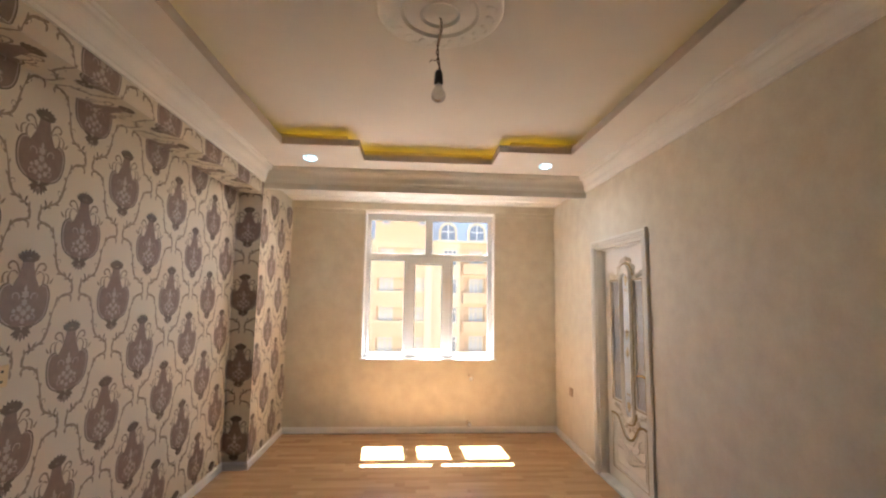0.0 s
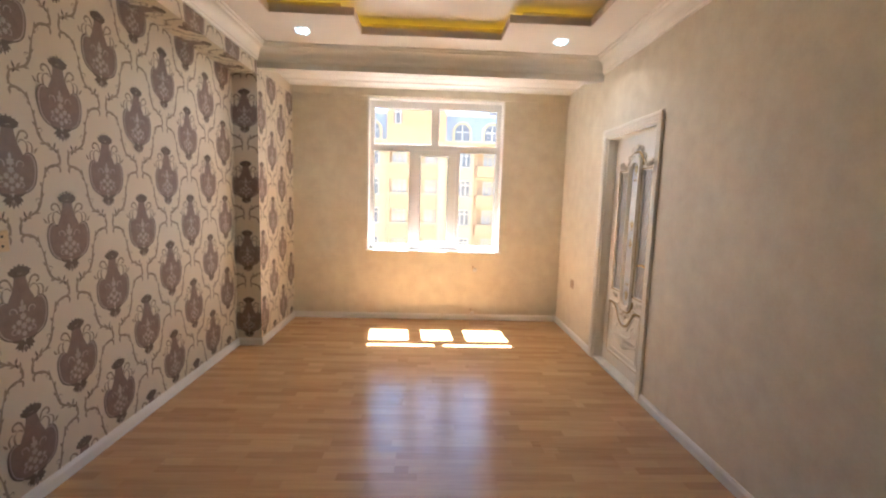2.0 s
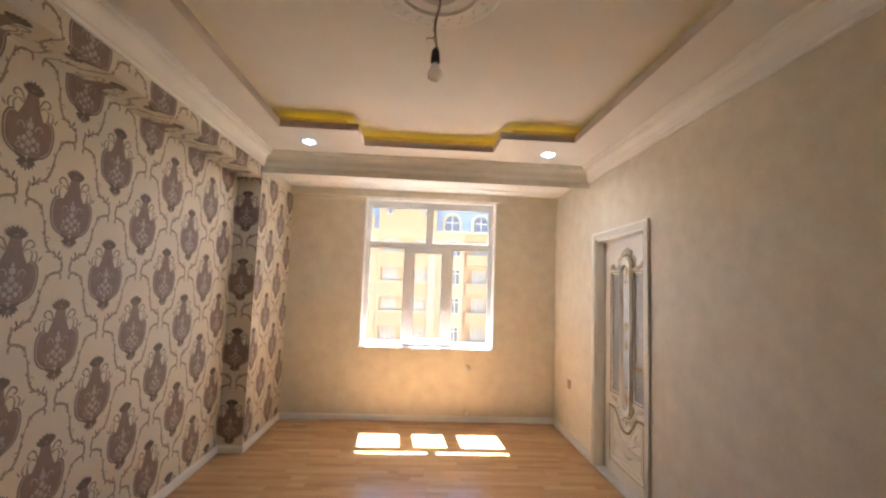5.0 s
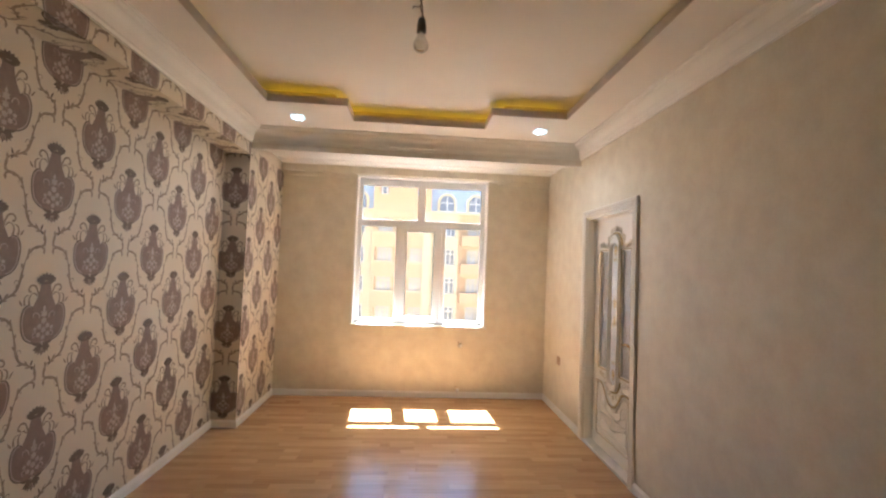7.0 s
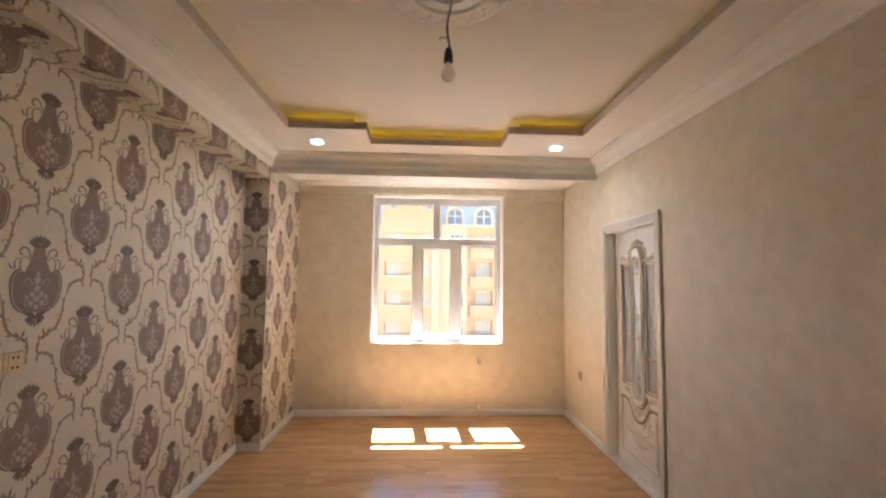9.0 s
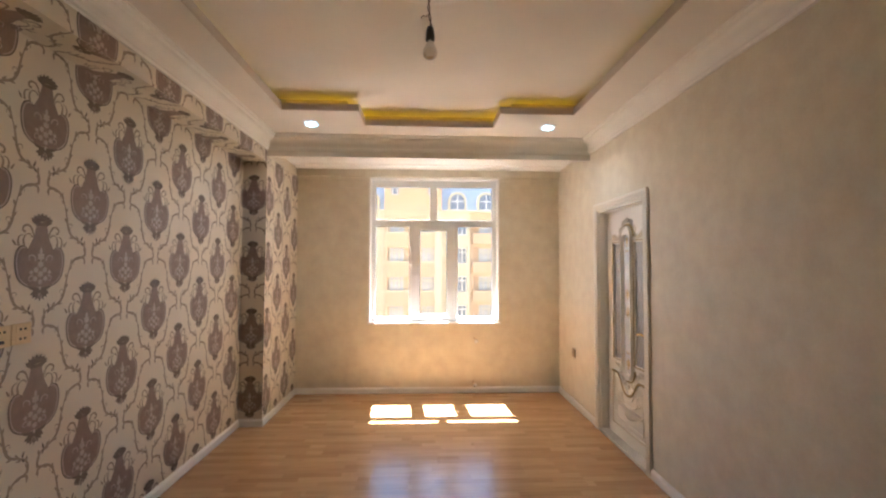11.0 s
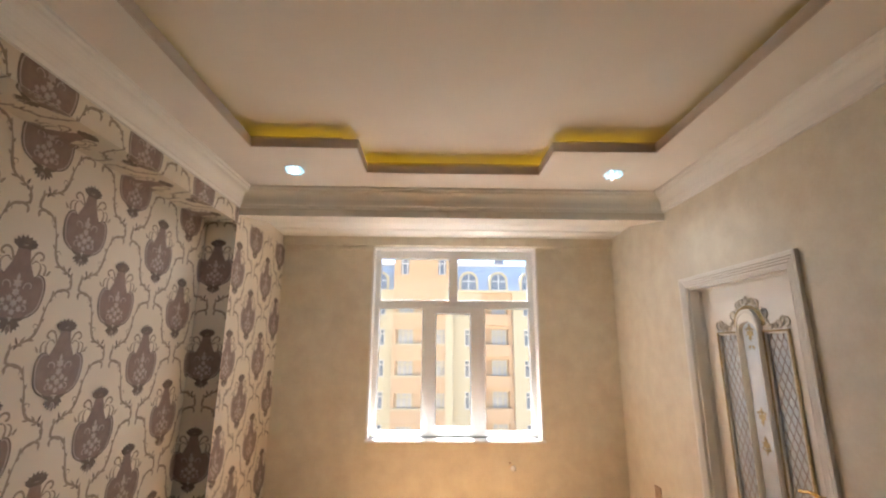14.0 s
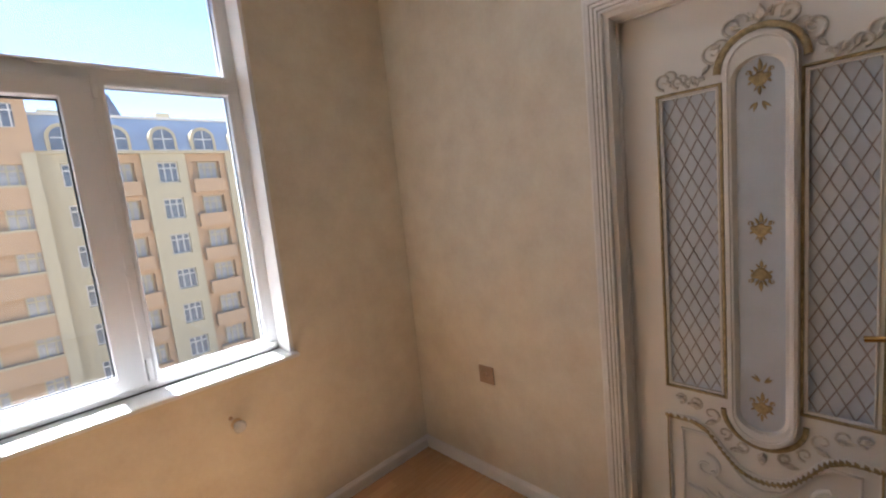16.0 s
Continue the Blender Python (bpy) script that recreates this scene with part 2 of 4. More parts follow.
def slab(name, axis, a, b, u, v, holes, mat, parent=None, bevel=0.0):
    """A slab between a and b along axis 'x', 'y' or 'z' that spans u and v in the two other axes, with openings (u0, u1, v0, v1) right through."""
    us = sorted({*u, *[h[0] for h in holes], *[h[1] for h in holes]})
    vs = sorted({*v, *[h[2] for h in holes], *[h[3] for h in holes]})
    us, vs = [c for c in us if u[0] <= c <= u[1]], [c for c in vs if v[0] <= c <= v[1]]

    def solid(i, j):
        if not (0 <= i < len(us) - 1 and 0 <= j < len(vs) - 1):
            return False
        cu, cv = (us[i] + us[i + 1]) / 2, (vs[j] + vs[j + 1]) / 2
        return not any(h[0] < cu < h[1] and h[2] < cv < h[3] for h in holes)

    V, F, seen = [], [], {}

    def vert(i, j, k):
        if (i, j, k) not in seen:
            p = {"x": (k, us[i], vs[j]), "y": (us[i], k, vs[j]), "z": (us[i], vs[j], k)}[axis]
            seen[i, j, k] = len(V)
            V.append(p)
        return seen[i, j, k]

    for i in range(len(us) - 1):
        for j in range(len(vs) - 1):
            if not solid(i, j):
                continue
            F.append((vert(i, j, a), vert(i + 1, j, a), vert(i + 1, j + 1, a), vert(i, j + 1, a)))
            F.append((vert(i, j, b), vert(i, j + 1, b), vert(i + 1, j + 1, b), vert(i + 1, j, b)))
            for di, dj, p, q in ((-1, 0, (i, j), (i, j + 1)), (1, 0, (i + 1, j), (i + 1, j + 1)), (0, -1, (i, j), (i + 1, j)), (0, 1, (i, j + 1), (i + 1, j + 1))):
                if not solid(i + di, j + dj):
                    F.append((vert(*p, a), vert(*q, a), vert(*q, b), vert(*p, b)))
    ob = mesh_object(name, V, F, mat, parent=parent)
    b_ = bmesh.new()
    b_.from_mesh(ob.data)
    bmesh.ops.recalc_face_normals(b_, faces=b_.faces)
    b_.to_mesh(ob.data)
    b_.free()
    if bevel:
        bevelled(ob, bevel)
    return ob


def sweep(name, path, profile, mat, parent=None, closed=False, up=(0, 0, 1), smooth=False):
    """A profile of (out, up) points carried along a level path with mitred corners; 'out' is to the left of the way."""
    n, V, F = len(path), [], []
    up = Vector(up)
    for i, p in enumerate(path):
        p = Vector(p)
        a = Vector(path[i - 1]) if (i or closed) else None
        c = Vector(path[(i + 1) % n]) if (i < n - 1 or closed) else None
        d1 = (p - a).normalized() if a is not None else (c - p).normalized()
        d2 = (c - p).normalized() if c is not None else d1
        l1, l2 = up.cross(d1), up.cross(d2)
        m = (l1 + l2).normalized()
        m = m / max(0.2, m.dot(l1))
        V += [p + m * o + up * h for o, h in profile]
    k = len(profile)
    for i in range(n if closed else n - 1):
        j = (i + 1) % n
        for q in range(k):
            r = (q + 1) % k
            F.append((i * k + q, i * k + r, j * k + r, j * k + q))
    if not closed:
        F += [tuple(range(k)), tuple(reversed(range((n - 1) * k, n * k)))]
    ob = mesh_object(name, V, F, mat, parent=parent, smooth=smooth)
    b_ = bmesh.new()
    b_.from_mesh(ob.data)
    bmesh.ops.recalc_face_normals(b_, faces=b_.faces)
    b_.to_mesh(ob.data)
    b_.free()
    return ob


def tube(name, points, radius, mat, parent=None, cyclic=False, res=3):
    cu = bpy.data.curves.new(name, "CURVE")
    cu.dimensions, cu.bevel_depth, cu.bevel_resolution, cu.use_fill_caps = "3D", radius, res, True
    for run in (points if isinstance(points[0][0], (tuple, list, Vector)) else [points]):
        sp = cu.splines.new("POLY")
        sp.points.add(len(run) - 1)
        for q, p in zip(sp.points, run):
            q.co = (*p[:3], 1)
            if len(p) > 3:
                q.radius = p[3]
        sp.use_cyclic_u = cyclic
    cu.materials.append(mat)
    tmp = bpy.data.objects.new(name, cu)
    me = bpy.data.meshes.new_from_object(tmp)
    bpy.data.objects.remove(tmp)
    me.name = name
    me.polygons.foreach_set("use_smooth", [True] * len(me.polygons))
    ob = new(name, me)
    if parent:
        ob.parent = parent
    return ob


def lathe(name, profile, mat, at=(0, 0, 0), steps=32, parent=None, smooth=True, turn=None):
    """Turns a profile of (radius, height) round the upright axis through at."""
    V, F = [], []
    for r, h in profile:
        for s in range(steps):
            a = 2 * math.pi * s / steps
            p = Vector((r * math.cos(a), r * math.sin(a), h))
            V.append((turn @ p if turn else p) + Vector(at))
    for i in range(len(profile) - 1):
        for s in range(steps):
            t = (s + 1) % steps
            F.append((i * steps + s, i * steps + t, (i + 1) * steps + t, (i + 1) * steps + s))
    return mesh_object(name, V, F, mat, parent=parent, smooth=smooth)


def structure(ob, label=""):
    return tagged(ob, label=label, kind="structure")


# ---- room shell ----
T = 0.2
wall_west = structure(boxes("wall_west", [(XL - T, XL, YB, YW, 0, Z_TOP)], M_PAPER), "west wall in beige damask wallpaper with taupe vases")
pillar = structure(boxes("pillar", [(XL, XP, YP, YW, 0, Z_BEAM)], M_PAPER), "corner pillar in beige damask wallpaper")
wall_beam = structure(boxes("wall_beam", [(XL, XP, YB, YP, Z_WB, Z_LEDGE)], M_PAPER), "wall beam papered with damask under the cornice")
wall_north = structure(slab("wall_north", "y", YW, YW + 0.32, (XL - T, XR + T), (0, Z_TOP), [(WX0, WX1, WZ0, WZ1)], M_PLASTER), "window wall in mottled beige wallpaper")
wall_east = structure(slab("wall_east", "x", XR, XR + T, (YB, YW), (0, Z_TOP), [(DY0, DY1, -1, DZ)], M_PLASTER), "east wall in mottled beige wallpaper")
# unseen closing wall, in pale ceiling paint so it bounces more light
wall_south = structure(boxes("wall_south", [(XL - T, XR + T, YB - T, YB, 0, Z_TOP)], M_CEIL), "plain back wall out of view, pale to bounce light")

# beam over the window recess, its soffit rising towards the window
bv = [(XP - 0.01, YP, Z_BEAM), (XR, YP, Z_BEAM), (XR, 4.36, Z_NICHE), (XP - 0.01, 4.36, Z_NICHE), (XR, YW, Z_NICHE), (XP - 0.01, YW, Z_NICHE)]
bv += [(x, y, Z_TOP) for x, y, z in bv]
beam = mesh_object("window_beam", bv, [(0, 3, 2, 1), (3, 5, 4, 2), (0, 1, 7, 6), (1, 2, 8, 7), (2, 4, 10, 8), (4, 5, 11, 10), (5, 3, 9, 11), (3, 0, 6, 9), (6, 7, 8, 9), (9, 8, 10, 11)], M_NICHE)
structure(beam, "cream plastered beam over the window recess")
fill = structure(boxes("window_beam_end", [(XL, XP - 0.01, YP, YW, Z_BEAM, Z_TOP)], M_PAPER), "papered end of the window beam")

# tray ceiling
TRAY = [(-1.44, 0.99, -0.32, 3.02), (-0.81, 0.367, -0.685, 3.385)]
WIDE = [(a - 0.12, b + 0.12, c - 0.12, d + 0.12) for a, b, c, d in TRAY]
structure(slab("ceiling_ledge", "z", Z_LEDGE, Z_LIP, (XL, XR), (YB, YP), TRAY, M_CEIL, bevel=0.003), "stepped plasterboard ceiling ledge painted cream")
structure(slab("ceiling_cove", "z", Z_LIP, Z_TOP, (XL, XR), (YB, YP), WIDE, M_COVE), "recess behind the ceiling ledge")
structure(boxes("ceiling", [(XL - T, XR + T, YB - T, YW + 0.32, Z_TOP, Z_TOP + 0.2)], M_CEIL), "cream painted main ceiling")

# taupe board that edges the tray, 4 mm proud of the ledge
edge_path = []
for x, y in ((-1.44, 3.02), (-0.81, 3.02), (-0.81, 3.385), (0.367, 3.385), (0.367, 3.02), (0.99, 3.02), (0.99, -0.32), (0.367, -0.32), (0.367, -0.685), (-0.81, -0.685), (-0.81, -0.32), (-1.44, -0.32)):
    edge_path.append((x, y, Z_LEDGE))
structure(sweep("tray_edging", edge_path, [(-0.004, -0.002), (0.002, -0.002), (0.002, 0.057), (-0.004, 0.057)], M_EDGE, closed=True), "taupe edging board round the ceiling tray")

# LED strip lying on the ledge, round the stepped outline
led_path = [(x, y, Z_LIP + 0.006) for x, y, z in edge_path]
led = empty("led_strip", (-0.225, 1.35, Z_LIP))
tagged(led, "glowing yellow light strip lying in the ceiling recess", "light strip")
TAPE = [(0.09, 0), (0.1, 0), (0.1, 0.006), (0.09, 0.006)]
for part, run, glow in (("bright_tape", led_path[:6], M_LED), ("dim_tape", led_path[5:7], M_LED_DIM), ("bright_tape", led_path[6:], M_LED), ("dim_tape", [led_path[11], led_path[0]], M_LED_DIM)):
    sweep(part, [Vector(p) - led.location for p in run], TAPE, glow, parent=led)

# cornice: concave crown with two fillets
CROWN = [(0, 0), (0, -0.137), (0.017, -0.137), (0.02, -0.12), (0.031, -0.113), (0.036, -0.092)]
CROWN += [(0.036 + 0.055 * (1 - math.cos(a)), -0.092 + 0.06 * math.sin(a)) for a in [math.pi / 2 * k / 6 for k in range(1, 7)]]
CROWN += [(0.098, -0.03), (0.104, -0.016), (0.12, -0.014), (0.122, 0)]
crown = sweep("cornice", [(XP, YB, Z_LEDGE), (XR, YB, Z_LEDGE), (XR, YP, Z_LEDGE), (XP, YP, Z_LEDGE)], CROWN, M_MOULD, closed=True)
structure(crown, "cream moulded cornice below the ceiling ledge")

# moulding and box over the window
NMOULD = [(0, 0), (0, -0.02), (0.045, -0.02), (0.052, -0.012), (0.19, -0.01), (0.2, -0.018), (0.225, -0.018), (0.235, -0.006), (0.385, -0.005), (0.4, 0.0)]
structure(sweep("recess_moulding", [(XR, 4.765, Z_NICHE), (XP, 4.765, Z_NICHE)], [(o, h) for o, h in NMOULD], M_MOULD), "cream flat moulding on the recess ceiling")
structure(boxes("window_box", [(XP, XR, 4.765, YW, 2.649, Z_NICHE)], M_PLASTER, bevel=0.004), "papered pelmet box over the window")
structure(boxes("pelmet_strip", [(XP, WX0, 4.8, YW, 2.605, 2.649), (WX1, XR, 4.8, YW, 2.605, 2.649)], M_PLASTER, bevel=0.004), "papered strip below the pelmet box")

# baseboards
BASE = [(0, 0), (0.014, 0), (0.014, 0.05), (0.011, 0.058), (0.007, 0.063), (0.006, 0.07), (0, 0.072)]
structure(sweep("baseboard", [(XR, DY1 + 0.068, 0), (XR, YW, 0), (XP, YW, 0), (XP, YP, 0), (XL, YP, 0), (XL, YB, 0), (XR, YB, 0), (XR, DY0 - 0.068, 0)], BASE, M_BASE), "white painted baseboard")


# ---- damask wallpaper print ----
def clip(poly, u0, u1, v0, v1):
    for k, lim, sign in ((0, u0, 1), (0, u1, -1), (1, v0, 1), (1, v1, -1)):
        out = []
        for i, p in enumerate(poly):
            q = poly[i - 1]
            ip, iq = sign * (p[k] - lim) >= 0, sign * (q[k] - lim) >= 0
            if ip != iq:
                t = (lim - q[k]) / (p[k] - q[k])
                out.append((q[0] + t * (p[0] - q[0]), q[1] + t * (p[1] - q[1])))
            if ip:
                out.append(p)
        poly = out
        if len(poly) < 3:
            return []
    return poly


def ribbon(points, widths):
    """Quads along a line of changing width."""
    quads, side = [], []
    for i, (x, y) in enumerate(points):
        a, b = points[max(0, i - 1)], points[min(len(points) - 1, i + 1)]
        dx, dy = b[0] - a[0], b[1] - a[1]
        l = math.hypot(dx, dy) or 1
        w = widths[i] if isinstance(widths, list) else widths
        side.append(((x - dy / l * w, y + dx / l * w), (x + dy / l * w, y - dx / l * w)))
    for (a, b), (c, d) in zip(side, side[1:]):
        quads.append([a, b, d, c])
    return quads


def curl(x, y, r, start, turns, flip=1, w=0.006, shrink=0.75, n=14):
    pts, ws = [], []
    for i in range(n + 1):
        t = i / n
        a = radians(start) + flip * turns * 2 * math.pi * t
        rr = r * (1 - shrink * t)
        pts.append((x + rr * math.cos(a), y + rr * math.sin(a)))
        ws.append(w * (1 - 0.6 * t))
    return ribbon(pts, ws)


def leaf(x, y, angle, length, width):
    a = radians(angle)
    c, s = math.cos(a), math.sin(a)
    pts = [(0, 0), (0.3, 0.5), (0.65, 0.42), (1, 0), (0.6, -0.3), (0.25, -0.35)]
    return [(x + length * p * c - width * q * s, y + length * p * s + width * q * c) for p, q in pts]


def spline(points, per=6):
    """A smooth run through the points."""
    out = []
    for i in range(len(points) - 1):
        a, b, c, d = points[max(0, i - 1)], points[i], points[i + 1], points[min(len(points) - 1, i + 2)]
        for k in range(per):
            t = k / per
            out.append(tuple(0.5 * (2 * q + (r - p) * t + (2 * p - 5 * q + 4 * r - w) * t * t + (3 * q - p - 3 * r + w) * t ** 3) for p, q, r, w in zip(a, b, c, d)))
    return out + [points[-1]]


SINK = -0.034                                    # the motif's middle against the body's


def vase_motif():
    """Pieces (layer, polygon) of one vase: 0 body, 1 scroll tone, 2 light, 3 dark crown and foot."""
    P = []
    # neck that flares into the shoulders, then the two round lobes of the body
    neck = [(0.196, 0.027), (0.17, 0.029), (0.14, 0.036), (0.115, 0.045), (0.095, 0.056), (0.075, 0.066), (0.05, 0.075), (0.0, 0.07), (-0.06, 0.045)]
    P.append((0, [(w, v) for v, w in neck] + [(-w, v) for v, w in reversed(neck)]))
    for s in (-1, 1):
        lobe = spline([(s * 0.03, 0.03), (s * 0.055, 0.065), (s * 0.082, 0.088), (s * 0.108, 0.082), (s * 0.123, 0.05), (s * 0.124, 0.01), (s * 0.115, -0.034), (s * 0.097, -0.062), (s * 0.066, -0.081), (s * 0.028, -0.088), (s * 0.0, -0.084)], 3)
        P.append((0, lobe + [(0.0, 0.03)]))
        P += [(2, q) for q in ribbon([(x * 0.93, y * 0.94) for x, y in lobe[6:-6]], 0.0026)]
        P += [(3, q) for q in ribbon([(x, y) for x, y in lobe[4:-3]], 0.0022)]
        # inner scrolls either side of the flower
        P += [(2, q) for q in curl(s * 0.05, 0.035, 0.024, 200 if s > 0 else 340, 0.7, -s, 0.003)]
        P += [(2, q) for q in curl(s * 0.045, -0.052, 0.017, 120 if s > 0 else 60, 0.7, -s, 0.003)]
        for x, y, r in ((0.022, -0.012, 0.015), (0.026, -0.05, 0.014), (0.046, -0.022, 0.011)):
            P += [(2, leaf(s * x, y, 90 + 60 * k, r, r * 0.75)) for k in range(6)]
        # handles that curl from the neck, and two horns on each shoulder
        P += [(1, q) for q in ribbon(spline([(s * 0.032, 0.115), (s * 0.043, 0.15), (s * 0.056, 0.173), (s * 0.076, 0.178), (s * 0.09, 0.166), (s * 0.088, 0.152), (s * 0.076, 0.15)], 4), 0.0048)]
        P += [(1, q) for q in ribbon([(s * 0.045, 0.128), (s * 0.058, 0.142), (s * 0.07, 0.14)], 0.0035)]
        for x, h, lean in ((0.083, 0.05, 0.012), (0.107, 0.047, 0.02)):
            pts = spline([(s * x, 0.09), (s * (x + 0.004), 0.09 + h * 0.5), (s * (x - 0.003), 0.09 + h * 0.85), (s * (x - lean), 0.09 + h)], 3)
            P += [(1, q) for q in ribbon(pts, [0.006 * (1 - 0.75 * k / (len(pts) - 1)) for k in range(len(pts))])]
        P.append((1, leaf(s * 0.118, 0.088, 90 - s * 35, 0.036, 0.013)))
        # foot plate
        P.append((3, [(0.0, -0.088), (s * 0.03, -0.087), (s * 0.06, -0.08), (s * 0.05, -0.093), (s * 0.026, -0.102), (0.0, -0.106)]))
    for y, r in ((0.046, 0.021), (0.012, 0.018), (-0.03, 0.017), (-0.064, 0.014)):
        P += [(2, leaf(0, y, 90 + 60 * k, r, r * 0.75)) for k in range(6)]
    P.append((2, leaf(0, 0.056, 90, 0.03, 0.018)))
    P.append((2, leaf(0, -0.1, 90, 0.014, 0.012)))
    # crown flower over a pointed collar, bouquet below the foot
    for k in range(-3, 4):
        P.append((3, leaf(0.007 * k, 0.194, 90 - 22 * k, 0.044 - 0.002 * abs(k), 0.028)))
        P.append((3, leaf(0.004 * k, -0.1, -90 + 21 * k, 0.05 - 0.003 * abs(k), 0.024)))
    P.append((3, [(-0.036, 0.2), (0.0, 0.19), (0.036, 0.2), (0.054, 0.196), (0.028, 0.18), (-0.028, 0.18), (-0.054, 0.196)]))
    P += [(2, q) for k in (-1, 0, 1) for q in ribbon([(0.004 * k, -0.112), (0.014 * k, -0.138)], 0.0014)]
    return [(layer, [(x * 1.03, y * 1.07 + SINK) for x, y in poly]) for layer, poly in P]


VASE = vase_motif()
DU, DV, U0, V0 = 0.2845, 0.655, 1.577, 1.578     # column step, repeat height, one vase's place


def vine():
    """The two leafy stems that swing from beside the shoulders to below the foot of a vase."""
    P = []
    for s in (-1, 1):
        pts = spline([(s * x, y + SINK) for x, y in ((0.262, 0.024), (0.255, 0.042), (0.232, 0.05), (0.196, 0.038), (0.172, 0.008), (0.158, -0.03), (0.147, -0.075), (0.138, -0.125), (0.118, -0.165), (0.086, -0.186), (0.056, -0.198), (0.034, -0.214), (0.024, -0.242), (0.026, -0.274))], 5)
        n = len(pts)
        ws = [0.0028 + 0.0038 * abs(math.sin(math.pi * 2.5 * i / n + 0.3)) for i in range(n)]
        P += [(1, q) for q in ribbon(pts, ws)]
        for i, out, length in ((4, 1, 0.03), (9, -1, 0.028), (14, 1, 0.024), (19, -1, 0.03), (23, 1, 0.026), (28, -1, 0.03), (33, 1, 0.03), (38, -1, 0.026), (43, 1, 0.034), (48, -1, 0.038), (51, 1, 0.038), (56, -1, 0.03), (61, 1, 0.026)):
            x, y = pts[i]
            a, b = pts[i - 1], pts[i + 1]
            way = math.degrees(math.atan2(b[1] - a[1], b[0] - a[0]))
            P.append((1, leaf(x, y, way + 180 - s * out * 32, length * 0.95, 0.014)))
        for i, fl in ((21, 1), (36, -1)):
            x, y = pts[i]
            P += [(1, q) for q in curl(x + s * fl * 0.014, y + 0.012, 0.014, 180 if s * fl > 0 else 0, 0.65, -s * fl, 0.003, 0.5, 9)]
        x, y = pts[50]
        P += [(3, leaf(x, y, 90 + s * 20, 0.034, 0.013)), (3, leaf(x, y, 270 - s * 30, 0.026, 0.012))]
    return P


VINES = vine()


def damask(name, place, u_range, v_range, shift_u, parent, normal):
    """Prints the pattern over a rectangle of paper; place(u, v, lift) gives the point in the room."""
    V, F, idx = [], [], []
    lifts = (0.0012, 0.0004, 0.0026, 0.0019)
    c0 = math.floor((u_range[0] - U0 - shift_u) / DU) - 1
    c1 = math.ceil((u_range[1] - U0 - shift_u) / DU) + 1
    for c in range(c0, c1 + 1):
        u = U0 + shift_u + c * DU
        v = V0 + (DV / 2 if c % 2 else 0)
        v -= DV * math.ceil((v - v_range[0]) / DV + 1)
        while v < v_range[1] + DV:
            for rank, (layer, poly) in enumerate(VASE + VINES):
                q = clip([(u + a, v + b) for a, b in poly], *u_range, *v_range)
                if len(q) >= 3:
                    F.append(tuple(range(len(V), len(V) + len(q))))
                    V += [place(a, b, lifts[layer] + 0.000008 * (rank % 60)) for a, b in q]
                    idx.append(layer)
            v += DV
    ob = mesh_object(name, V, F, [M_PRINT, M_PRINT_MID, M_PRINT_LIGHT, M_PRINT_DARK], idx, parent=parent)
    ob["kind"] = "stuff"
    b_ = bmesh.new()
    b_.from_mesh(ob.data)
    for f_ in b_.faces:
        f_.normal_update()
        if f_.normal.dot(Vector(normal)) < 0:
            f_.normal_flip()
    b_.to_mesh(ob.data)
    b_.free()
    return ob


damask("damask_print", lambda u, v, l: (XL + l, u, v), (YB, YP), (0.072, Z_WB), 0, wall_west, (1, 0, 0))
damask("damask_print", lambda u, v, l: (XL + v - Z_WB, u, Z_WB - l), (YB, YP), (Z_WB, Z_WB + 0.225), 0, wall_beam, (0, 0, -1))
damask("damask_print", lambda u, v, l: (XP + l, u, v - 0.225), (YB, YP), (Z_WB + 0.225, 2.93), 0, wall_beam, (1, 0, 0))
damask("damask_print", lambda u, v, l: (XL + u, YP - l, v), (0, XP - XL), (0.072, Z_WB), -U0 + 0.105, pillar, (0, -1, 0))
damask("damask_print", lambda u, v, l: (XP + l, u, v), (YP, YW), (0.072, Z_BEAM), 0, pillar, (1, 0, 0))

